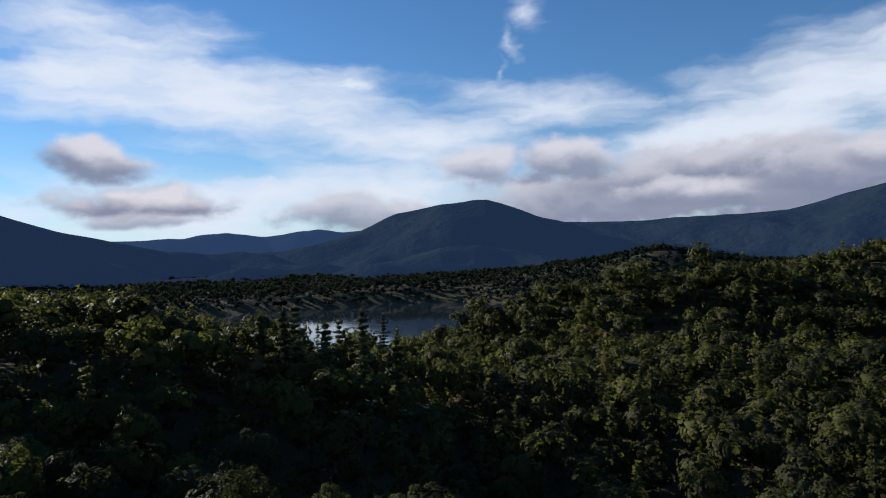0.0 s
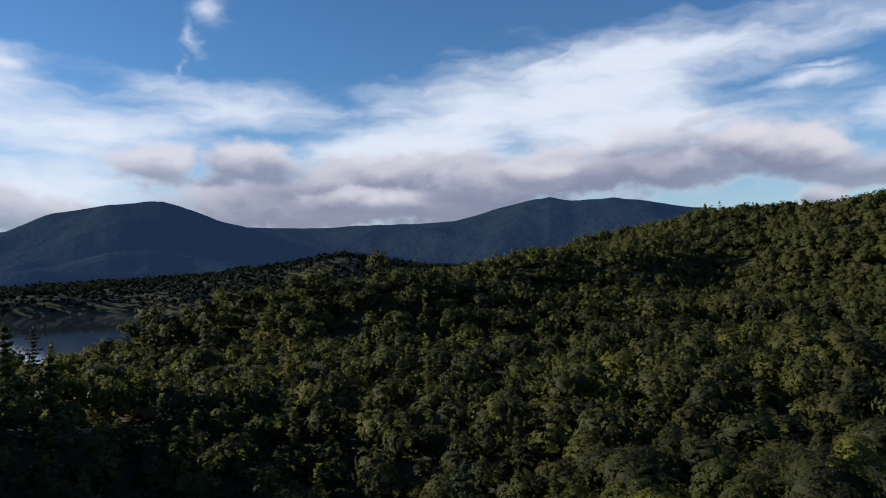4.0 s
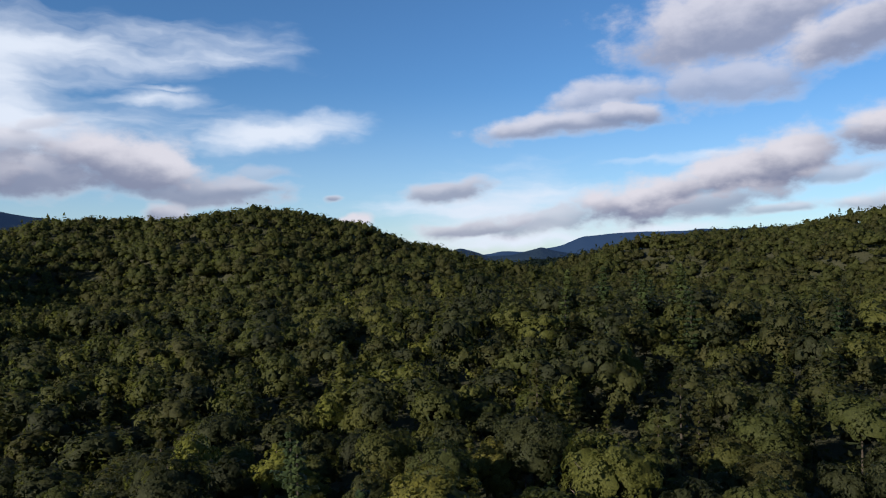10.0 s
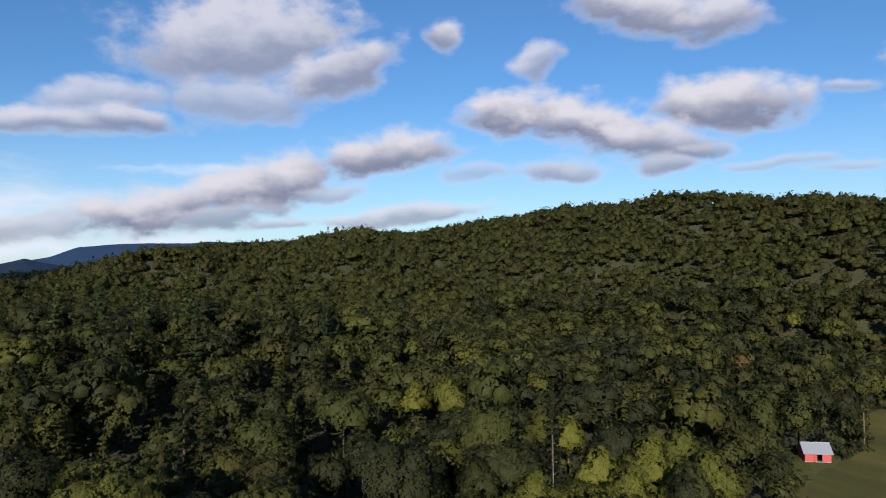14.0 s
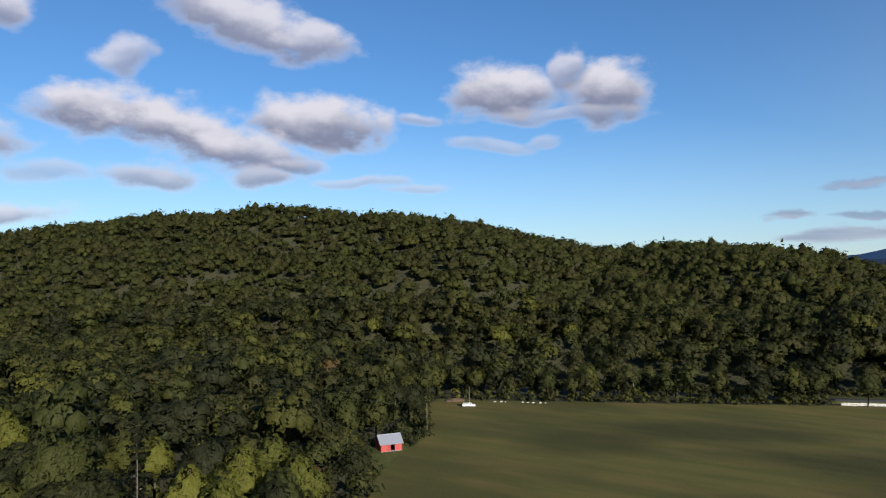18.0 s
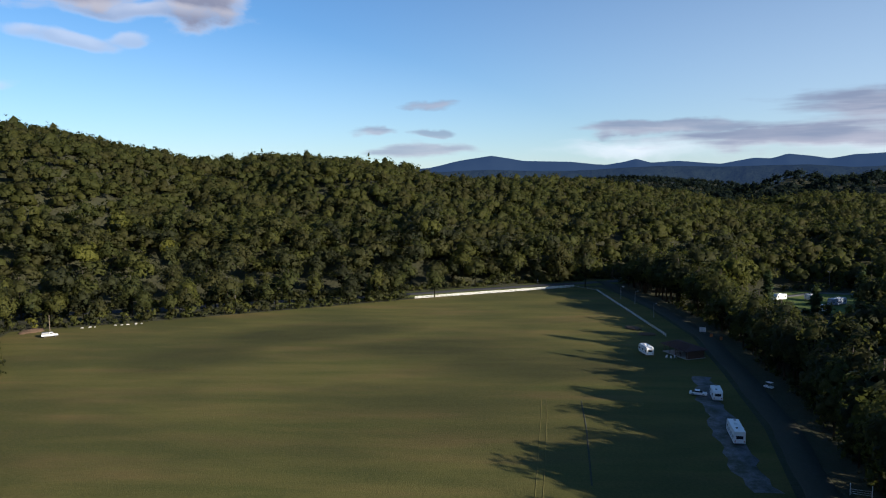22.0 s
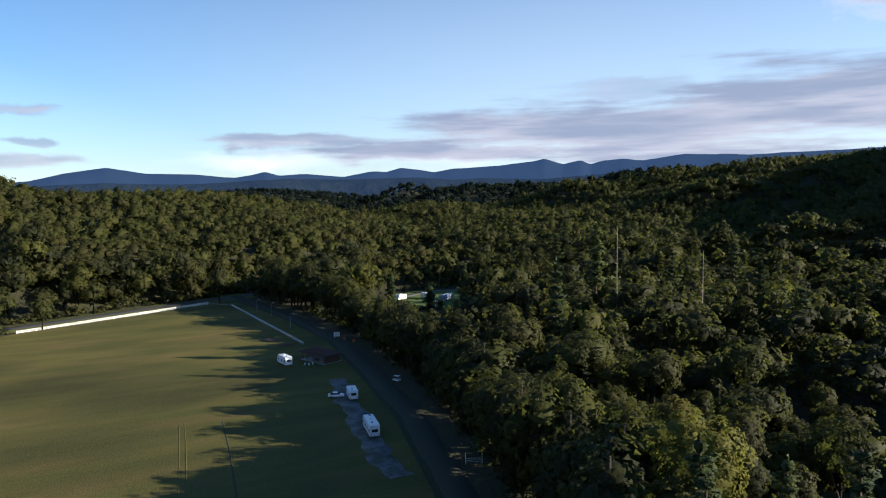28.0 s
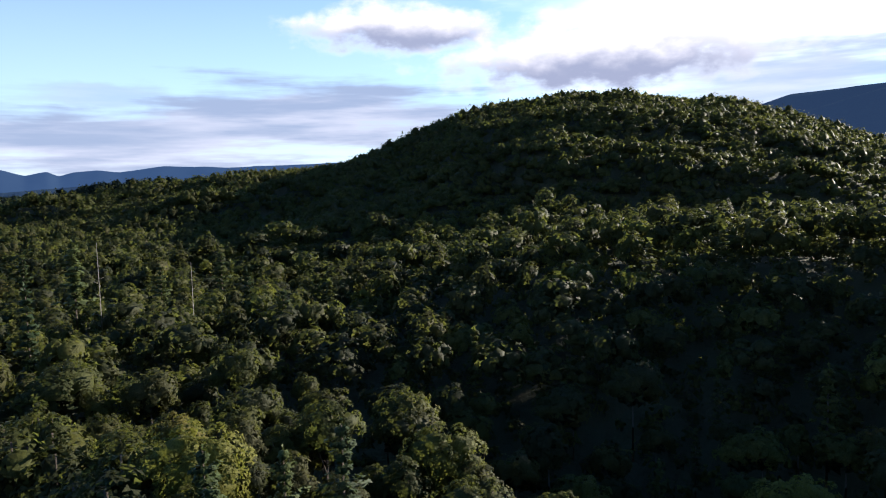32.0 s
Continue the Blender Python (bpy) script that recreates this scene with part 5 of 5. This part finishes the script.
def pickup(x, y, turned):
    t = thing("pickup_truck", x, y, turned, "old white pickup truck with a grey bed cap", "truck", z=0.06)
    part("chassis", block(0, 0, 0.42, 5.4, 1.5, 0.2), trim_grey, t)
    part("bonnet", hull([(1.5, 0.6), (2.75, 0.6), (2.75, 1.05), (1.6, 1.18)], -0.92, 0.92, 0.05), shell, t)
    part("cab", hull([(-0.3, 0.6), (1.55, 0.6), (1.55, 1.15), (1.0, 1.82), (-0.2, 1.85)], -0.92, 0.92, 0.06), shell, t)
    part("windscreen", hull([(1.06, 1.78), (1.57, 1.2), (1.60, 1.2), (1.09, 1.80)], -0.78, 0.78), glass, t)
    for s in (-1, 1):
        part("side_window", block(0.5, s * 0.925, 1.25, 0.95, 0.03, 0.42, 0.01), glass, t)
        part("bed_side", block(-1.6, s * 0.88, 0.6, 2.5, 0.1, 0.6), shell, t)
        part("headlight", block(2.74, s * 0.68, 0.78, 0.08, 0.3, 0.18, 0.03), lamp_glass, t)
        wheel(t, 1.9, s * 0.85, 0.4)
        wheel(t, -1.7, s * 0.85, 0.4)
    part("bed_floor", block(-1.6, 0, 0.62, 2.5, 1.7, 0.08), trim_grey, t)
    part("tailgate", block(-2.85, 0, 0.6, 0.1, 1.7, 0.6), shell, t)
    part("bed_cap", hull([(-2.9, 1.2), (-0.35, 1.2), (-0.4, 1.95), (-2.7, 1.95)], -0.9, 0.9, 0.08), metal_grey, t, "grey bed cap")
    part("bumper", block(2.85, 0, 0.5, 0.14, 1.8, 0.2, 0.04), trim_grey, t)
    return t


def camper(name, x, y, turned, length, label, nose=True, hitch=True, height=2.9, skin=None, motor=False, group="campers"):
    """A travel trailer or motor home, its front towards +x."""
    skin = skin or shell
    t = thing(name, x, y, turned, label, "camper", group, z=0.14)
    a, w = length / 2, 1.24
    if motor:
        prof = [(-a, 0.45), (a - 0.25, 0.45), (a, 0.75), (a, 1.25), (a - 0.45, height - 0.35), (a - 0.9, height), (-a, height)]
    elif nose:
        prof = [(-a, 0.5), (a - 0.5, 0.5), (a, 1.0), (a - 0.15, 1.8), (a - 0.9, height), (-a + 0.3, height), (-a, height - 0.5)]
    else:
        prof = [(-a, 0.5), (a, 0.5), (a, height - 0.15), (a - 0.15, height), (-a + 0.15, height), (-a, height - 0.15)]
    body = part("body", hull(prof, -w, w, 0.06), skin, t)
    part("roof_skin", block(-0.2, 0, height - 0.01, length - 1.6, 2 * w - 0.16, 0.05, 0.02), shell, t, "white roof")
    part("undercarriage", block(0, 0, 0.3, length - 1.0, 1.7, 0.22), trim_grey, t)
    part("air_conditioner", block(0.3, 0, height + 0.04, 0.95, 0.75, 0.32, 0.08), shell, t)
    part("roof_vent", block(-length * 0.28, 0.3, height + 0.04, 0.45, 0.45, 0.18, 0.04), glass, t, "dark roof vent")
    part("skylight", block(length * 0.3, -0.2, height + 0.04, 0.7, 0.5, 0.14, 0.05), trim_grey, t)
    for s in (-1, 1):
        n = max(2, int(length / 2.4))
        for i in range(n):
            xx = -a + 1.0 + i * (length - 2.2) / max(1, n - 1)
            win = part("window", block(xx, s * (w + 0.005), 1.45, 0.85, 0.03, 0.6, 0.02), glass, t)
            part("window_frame", block(xx, s * (w + 0.012), 1.39, 0.95, 0.02, 0.05, 0.01), metal_grey, win)
        part("stripe", block(0, s * (w + 0.006), 1.05, length - 1.4, 0.02, 0.16, 0.0), blue_grey, t, "faded blue-grey stripe")
        for q in ((-a + 1.6, a - 1.5) if motor else (-0.45, 0.45)):
            wheel(t, q, s * 1.08, 0.36)
        part("tail_light", block(-a - 0.01, s * 0.95, 0.8, 0.04, 0.2, 0.35, 0.01), red_paint, t)
    d = part("door", block(a * 0.35, -w - 0.01, 0.55, 0.7, 0.04, 1.9, 0.02), skin, t)
    part("handle", block(a * 0.35 + 0.27, -w - 0.04, 1.35, 0.05, 0.05, 0.16, 0.01), metal_grey, d)
    part("rear_window", block(-a - 0.012, 0, 1.5, 0.03, 1.5, 0.7, 0.02), glass, t)
    part("bumper", block(-a - 0.06, 0, 0.45, 0.12, 2.3, 0.16, 0.03), trim_grey, t)
    if motor:
        part("windscreen", hull([(a + 0.02, 1.35), (a - 0.40, height - 0.42), (a - 0.37, height - 0.40), (a + 0.05, 1.37)], -1.1, 1.1), glass, t)
    elif hitch:
        hp = rod((a - 0.6, 0.6, 0.48), (a + 1.2, 0, 0.48), 0.05, sides=6)
        hp = rod((a - 0.6, -0.6, 0.48), (a + 1.2, 0, 0.48), 0.05, sides=6, bm=hp)
        part("hitch", rod((a + 1.1, 0, 0.0), (a + 1.1, 0, 0.6), 0.04, sides=6, bm=hp), trim_grey, t)
        part("gas_bottle", rod((a + 0.35, 0, 0.5), (a + 0.35, 0, 1.05), 0.17, sides=12), shell, t)
    return t


barn()
pickup(168.0, -259.5, 213)
car("car", -58.0, -192.5, 160, "white sedan parked on the pale gravel strip")
camper("motorhome", -57.0, -160.5, -99, 9.6, "white motor home with roof vents on the gravel", motor=True, height=3.2)
camper("travel_trailer", -62.0, -190.0, -100, 6.6, "white travel trailer parked beside the sedan")
camper("travel_trailer", -54.0, -238.0, -80, 7.2, "white travel trailer on the shaded grass near the shelter", height=3.1)

# camp ground among the trees
camper("park_trailer", -161, -331, 28, 9.6, "long blue-grey trailer with a white roof in the camp ground", nose=False, skin=blue_grey, hitch=False, height=3.3)
camper("park_trailer", -198, -363, 30, 12.5, "long blue-grey trailer with a white end by the woods", nose=False, skin=blue_grey, hitch=False, height=3.4)
camper("travel_trailer", -154.5, -342.5, 100, 6.4, "white travel trailer on the camp ground grass")
camper("travel_trailer", -141, -345, 25, 6.5, "white travel trailer half hidden by camp ground trees")
camper("travel_trailer", -146.5, -315, 20, 6.0, "white trailer at the edge of the camp ground")
camper("travel_trailer", -176, -317.5, 35, 6.6, "white travel trailer behind the dark trees")


def utility_pole(x, y, h, label, arm=True, lamp=False, z=0.0):
    t = thing("utility_pole", x, y, 30, label, "pole", z=z)
    part("pole", rod((0, 0, -0.3), (0, 0, h), 0.17, 0.11), wood_pole, t)
    if arm:
        part("crossarm", block(0, 0, h - 0.7, 2.2, 0.12, 0.14, 0.02), wood_pole, t)
        for q in (-0.95, -0.4, 0.4, 0.95):
            part("insulator", rod((q, 0, h - 0.56), (q, 0, h - 0.38), 0.05, 0.03, 8), trim_grey, t)
    if lamp:
        l = part("lamp_arm", rod((0, 0, h - 0.3), (1.3, 0, h + 0.1), 0.04, sides=8), metal_grey, t)
        part("lamp_head", block(1.5, 0, h + 0.02, 0.6, 0.25, 0.14, 0.05), lamp_glass, l)
    return t


utility_pole(-179.5, -378, 9.6, "wooden utility pole with a crossarm in the camp ground", lamp=True)
utility_pole(152.5, -207.5, 11.5, "slim weathered pole at the meadow's edge", arm=False)
utility_pole(174.0, -269.0, 7.0, "short weathered pole behind the pickup truck", arm=False)
utility_pole(-73.0, -410.0, 8.0, "wooden pole where the lane meets the road", arm=False)


def street_lamp(x, y, turned):
    t = thing("street_lamp", x, y, turned, "grey metal street lamp beside the shaded lane", "street lamp", "lane lamps", z=0.0)
    part("base", block(0, 0, 0, 0.4, 0.4, 0.25), concrete, t)
    part("post", rod((0, 0, 0.2), (0, 0, 5.8), 0.08, 0.055), metal_grey, t)
    part("arm", rod((0, 0, 5.75), (0.9, 0, 6.05), 0.04, sides=8), metal_grey, t)
    part("lamp_head", block(1.1, 0, 5.95, 0.65, 0.28, 0.16, 0.06), lamp_glass, t)
    return t


for x, y in ((-66.5, -349), (-70.5, -335), (-71.5, -302)):
    street_lamp(x, y, 150)


def board_fence(name, a, b, gap, rails, h, label, mat=None, thick=0.14):
    """A fence of posts and boards from a to b."""
    mat = mat or white_paint
    a, b = Vector((*a, 0)), Vector((*b, 0))
    n = round((b - a).length / gap)
    t = thing(name, a.x, a.y, math.degrees(math.atan2(b.y - a.y, b.x - a.x)), label, "fence", z=0.05)
    step = (b - a).length / n
    post = part("post", block(0, 0, -0.2, thick, thick, h + 0.28, 0.02), mat, t)
    rail = None
    for i in range(n + 1):
        o = post if i == 0 else post.copy()
        if i:
            scene.collection.objects.link(o)
            o.location.x = i * step
        if i == n:
            break
        for k, z in enumerate(rails):
            if rail is None:
                rail = part("board", block(step / 2, -thick * 0.7, 0, step + 0.04, 0.04, 0.15, 0.008), mat, t)
                o = rail
            else:
                o = rail.copy()
                scene.collection.objects.link(o)
            o.location = (i * step, 0, z)
    return t


board_fence("board_fence", (35, -347.5), (-48, -385), 2.6, (0.15, 0.48, 0.81, 1.08), 1.25, "long white board fence between the meadow and the road")
board_fence("rail_fence", (-58.5, -371), (-67.5, -265.5), 2.6, (0.42, 0.92), 1.15, "white two-rail fence along the shaded lane", thick=0.17)
board_fence("gate_fence", (-48.6, -385.4), (-58.2, -372.5), 3.2, (0.5,), 1.1, "low wooden rail fence at the meadow corner", metal_grey, 0.14)


def shelter():
    """A low open picnic shelter with a brown hipped roof."""
    t = thing("picnic_shelter", -66.5, -238.0, -68, "low open picnic shelter with a brown shingled roof", "shelter", z=0.05)
    L, W, h, top = 13.0, 7.5, 2.7, 4.3
    part("slab", block(0, 0, 0, L, W, 0.14), concrete, t)
    for x in (-5.8, -2.9, 0, 2.9, 5.8):
        for y in (-3.3, 3.3):
            part("post", block(x, y, 0.12, 0.18, 0.18, h - 0.1, 0.02), brown_wood, t)
    for y in (-3.3, 3.3):
        part("beam", block(0, y, h - 0.1, L - 0.6, 0.2, 0.28, 0.02), brown_wood, t)
    part("back_wall", block(-6.3, 0, 0.12, 0.14, 6.6, h - 0.1, 0.02), brown_wood, t)
    bm = bmesh.new()
    lo = [bm.verts.new(v) for v in ((-7.1, -4.4, h), (7.1, -4.4, h), (7.1, 4.4, h), (-7.1, 4.4, h))]
    lw = [bm.verts.new(v) for v in ((-7.1, -4.4, h + 0.16), (7.1, -4.4, h + 0.16), (7.1, 4.4, h + 0.16), (-7.1, 4.4, h + 0.16))]
    r0, r1 = bm.verts.new((-3.6, 0, top)), bm.verts.new((3.6, 0, top))
    bm.faces.new(lo[::-1])
    for i in range(4):
        bm.faces.new((lo[i], lo[(i + 1) % 4], lw[(i + 1) % 4], lw[i]))
    for f in ((lw[0], lw[1], r1, r0), (lw[1], lw[2], r1), (lw[2], lw[3], r0, r1), (lw[3], lw[0], r0)):
        bm.faces.new(f)
    part("roof", bm, brown_roof, t)
    for i in range(7):
        z, s = h + 0.2 + i * 0.2, 1 - i / 7.6
        for y in (-1, 1):
            part("shingle_course", block(0, y * (4.3 * s), z, 7.0 + 6.8 * s, 0.35, 0.06, 0.01), brown_roof, t)
    part("ridge_cap", block(0, 0, top - 0.04, 7.4, 0.3, 0.1, 0.03), brown_roof, t)
    return t


shelter()


def picnic_table(x, y, turned):
    t = thing("picnic_table", x, y, turned, "weathered wooden picnic table under the shelter", "picnic table", "picnic tables", z=0.19)
    for i in range(4):
        part("plank", block(0, -0.33 + i * 0.22, 0.72, 1.8, 0.2, 0.05, 0.01), wood_pole, t)
    for s in (-1, 1):
        part("bench", block(0, s * 0.72, 0.42, 1.8, 0.26, 0.05, 0.01), wood_pole, t)
        leg = rod((s * 0.65, -0.7, 0), (s * 0.65, 0.25, 0.72), 0.05, sides=6)
        part("leg", rod((s * 0.65, 0.7, 0), (s * 0.65, -0.25, 0.72), 0.05, sides=6, bm=leg), wood_pole, t)
    return t


for x, y in ((-65.0, -241.5), (-67.5, -235.0), (-64.5, -236.5)):
    picnic_table(x, y, -68)


def lawn_chair(x, y, turned):
    t = thing("lawn_chair", x, y, turned, "white plastic lawn chair on the grass", "chair", "lawn chairs", z=0.06)
    part("seat", block(0, 0, 0.4, 0.5, 0.5, 0.05, 0.02), white_paint, t)
    part("backrest", block(-0.25, 0, 0.42, 0.06, 0.5, 0.55, 0.02, turned=pose(0, 0, 0, 0, -12, 0)), white_paint, t)
    for a in (-0.2, 0.2):
        for b in (-0.2, 0.2):
            part("leg", block(a, b, 0, 0.05, 0.05, 0.41, 0.01), white_paint, t)
    return t


for x, y, r in ((-59.6, -233.2, 40), (-60.8, -232.0, 75), (-62.3, -232.6, 110)):
    lawn_chair(x, y, r)


def notice_board(x, y, turned):
    """A white board on two posts; its small print shows as bars."""
    t = thing("notice_board", x, y, turned, "white notice board on two posts beside the lane", "sign", z=0.0)
    for s in (-0.9, 0.9):
        part("post", block(s, 0, -0.2, 0.1, 0.1, 1.0, 0.01), white_paint, t)
    b = part("board", block(0, 0, 0.7, 2.3, 0.07, 1.7, 0.02), white_paint, t)
    for i in range(3):
        part("text_bar", block(0, 0.05, 1.0 + i * 0.38, 1.5, 0.02, 0.13, 0.0), trim_grey, b)
    return t


notice_board(-82.5, -270.5, -17)


def bin_box(x, y):
    t = thing("wooden_bin", x, y, -20, "small brown wooden bin beside the lane", "bin", "lane bins", z=0.0)
    part("box", block(0, 0, 0.05, 0.9, 0.8, 1.15, 0.03), orange_paint, t)
    part("lid", block(0, 0, 1.2, 1.0, 0.9, 0.08, 0.02), brown_wood, t)
    return t


bin_box(-84.0, -265)
bin_box(-86.0, -260)


def utility_cart(x, y, turned):
    t = thing("utility_cart", x, y, turned, "small white utility cart under the trees beside the lane", "cart", z=0.05)
    part("body", hull([(-1.3, 0.4), (1.3, 0.4), (1.35, 0.75), (0.9, 0.85), (0.6, 0.6), (-0.2, 0.6), (-0.3, 0.85), (-1.3, 0.85)], -0.6, 0.6, 0.04), shell, t)
    part("seat", block(-0.35, 0, 0.82, 0.5, 1.1, 0.14, 0.04), trim_grey, t)
    part("canopy", block(-0.2, 0, 1.85, 1.7, 1.25, 0.08, 0.03), shell, t)
    for a in (-0.95, 0.6):
        for s in (-1, 1):
            part("canopy_post", rod((a, s * 0.55, 0.8), (a, s * 0.55, 1.87), 0.025, sides=6), trim_grey, t)
            wheel(t, a, s * 0.55, 0.25, 0.18)
    return t


utility_cart(-79.5, -199.5, -60)


def gate_frame():
    t = thing("gate", -70.0, -131.5, -20, "white tubular metal gate standing open by the lane", "gate", z=0.0)
    for x in (-1.8, 1.8):
        part("gate_post", rod((x, 0, -0.3), (x, 0, 2.3), 0.07), white_paint, t)
    for z in (0.35, 0.75, 1.15):
        part("gate_rail", rod((-1.8, 0, z), (1.8, 0, z), 0.035, sides=8), white_paint, t)
    return t


gate_frame()


def road_sign(x, y, turned, h, w, label):
    t = thing("road_sign", x, y, turned, label, "sign", z=0.0)
    part("post", block(0, 0, -0.3, 0.08, 0.08, h + 0.3, 0.01), metal_grey, t)
    b = part("plate", block(0, 0.06, h - w, w, 0.03, w * 1.1, 0.01), white_paint, t)
    part("text_bar", block(0, 0.08, h - w * 0.5, w * 0.6, 0.01, w * 0.15, 0.0), trim_grey, b)
    return t


road_sign(-34.5, -407, 10, 3.2, 1.5, "white sign on a post beside the road")
road_sign(-29.5, -397, 10, 2.2, 0.5, "small white marker sign beside the road")


def guard_rail():
    t = thing("guard_rail", -84, -419, 22, "pale metal guard rail at the road bend", "guard rail", z=0.1)
    for i in range(7):
        part("post", block(-9 + i * 3.0, 0, -0.2, 0.14, 0.14, 0.85, 0.01), metal_grey, t)
    part("rail", block(0, 0.12, 0.4, 20, 0.06, 0.32, 0.02), white_paint, t)
    return t


guard_rail()


def boulder(x, y, s, seed):
    bm = bmesh.new()
    bmesh.ops.create_icosphere(bm, subdivisions=2, radius=1.0)
    for v in bm.verts:
        k = 1 + 0.28 * noise.noise(v.co * 1.3 + Vector((seed, 0, 0)))
        v.co = Vector((v.co.x * 1.5 * s, v.co.y * s, max(v.co.z, -0.35) * 0.75 * s)) * k
    me = bpy.data.meshes.new("boulder")
    bm.to_mesh(me)
    bm.free()
    me.materials.append(pale_rock)
    ob = new("boulder", me)
    ob.matrix_basis = pose(x, y, 0.25 * s, 0, 0, seed * 40)
    return tagged(ob, "pale whitish boulder on the grass at the meadow's edge", "boulder", "meadow boulders")


for i, (x, y, s) in enumerate(((164.5, -275.5, 0.8), (162, -277, 1.0), (160.3, -277.6, 0.7), (153.5, -281, 0.9), (151.2, -281.8, 0.7), (149, -282.6, 0.9), (146.2, -284.2, 1.0), (144.2, -285, 0.7), (151.5, -205.0, 0.45))):
    boulder(x, y, s * 0.6, i + 1)


def mound(x, y, r, h, seed, label, mat):
    bm = bmesh.new()
    bmesh.ops.create_icosphere(bm, subdivisions=3, radius=1.0)
    for v in bm.verts:
        k = 1 + 0.3 * noise.noise(v.co * 1.8 + Vector((seed, 3, 0)))
        v.co = Vector((v.co.x * r * k, v.co.y * r * 0.6 * k, max(v.co.z, -0.1) * h * k))
    me = bpy.data.meshes.new("soil_mound")
    bm.to_mesh(me)
    bm.free()
    me.materials.append(mat)
    ob = new("soil_mound", me)
    ob.matrix_basis = pose(x, y, 0.05, 0, 0, seed * 30)
    return tagged(ob, label, "soil mound")


mound(181, -268, 5.0, 1.3, 2, "low mound of bare brown soil at the meadow corner", soil)
mound(-58, -279, 4.0, 0.9, 4, "dark mound of soil and mulch near the shelter", soil)
mound(-61, -268, 3.4, 0.8, 6, "dark mound of soil and mulch near the rail fence", soil)


# trees that stand out
def at_height(b, d, el):
    """Foot and height of a tree whose top stands at the given angle."""
    v = bearing(b, d)
    g = float(height(np.array([v.x]), np.array([v.y]))[0])
    return Vector((v.x, v.y, g)), EYE + d * math.tan(radians(el)) - g


def lone_pine(b, d, el, r, low, label):
    foot, h = at_height(b, d, el)
    t = tagged(new("pine_tree"), label, "pine tree", "landmark pines")
    t.matrix_basis = Matrix.Translation(foot)
    c = new("crown", shape_mesh("crown", pine_crown(h, r, h * low, 1300, 0.95, 12), [needle_one]))
    c.parent = t
    w = trunk(Shape(), h * 0.98, 0.34, 0)
    for i in range(14):
        z, an = h * (low * 0.6 + 0.028 * i), i * 2.4
        v, f = tube((0, 0, z), (r * 0.6 * math.cos(an), r * 0.6 * math.sin(an), z + 0.5), 0.06, 0.02, 4)
        w.add(v, f, 0)
    c = new("trunk", shape_mesh("trunk", w, [bark]))
    c.parent = t
    return t


lone_pine(-12.9, 225, -3.95, 4.6, 0.30, "tall dark white pine standing before the lake")
lone_pine(-14.6, 235, -4.4, 3.4, 0.40, "thin-topped white pine before the lake")
lone_pine(-9.6, 215, -5.1, 4.0, 0.35, "dark white pine standing before the lake")
lone_pine(-6.7, 225, -4.2, 4.6, 0.35, "tall white pine with open boughs before the lake")
lone_pine(-4.0, 210, -6.4, 4.4, 0.30, "broad dark pine before the lake")
lone_pine(6.5, 330, -4.6, 4.0, 0.30, "slim pine on the wooded spur by the lake")
for b, el in ((84.6, -1.4), (87.4, -1.1), (90.4, -1.3), (93.2, -1.0)):
    lone_pine(b, 300, el, 5.0, 0.35, "tall white pine rising over the forest canopy")
lone_pine(218.0, 240, -3.1, 5.0, 0.55, "tall sunlit white pine with a bare lower trunk")
lone_pine(214.9, 215, -6.0, 4.2, 0.25, "bushy white pine beside the camp ground")
lone_pine(207.4, 330, -6.3, 4.6, 0.12, "dark bushy evergreen beside the camp ground")
lone_pine(204.6, 330, -7.9, 4.2, 0.10, "dark rounded evergreen in the camp ground")
lone_pine(201.4, 330, -7.0, 4.0, 0.2, "evergreen in front of the camp trailers")


def snag(b, d, el, label, arms=16, bare=0.35):
    """A dead tree: a pale bare trunk with short broken limbs."""
    foot, h = at_height(b, d, el)
    t = tagged(new("dead_tree"), label, "dead tree", "dead trees")
    t.matrix_basis = Matrix.Translation(foot)
    c = new("trunk", shape_mesh("trunk", trunk(Shape(), h, 0.2, 0), [pale_bark]))
    c.parent = t
    for i in range(arms):
        z, an, l = h * (bare + (0.97 - bare) * i / arms), i * 2.4, 2.6 * (1 - 0.7 * i / arms) * rng.uniform(0.6, 1.1)
        v, f = tube((0, 0, z), (l * math.cos(an), l * math.sin(an), z + l * 0.4), 0.07, 0.02, 4)
        o = new("limb", shape_mesh("limb", Shape().add(v, f), [pale_bark]))
        o.parent = t
    return t


snag(219.6, 240, -3.35, "tall bare dead pine with short grey limbs", 22)
snag(226.0, 250, -5.2, "bare dead trunk among dark trees", 8, 0.5)
snag(61.2, 400, -4.9, "pale dead tree with spreading bare limbs", 18, 0.45)
snag(160.0, 331, -7.9, "white bare trunk at the edge of the woods", 5, 0.6)
snag(121.8, 150, -13.6, "pale dead trunk amid green crowns", 8, 0.5)
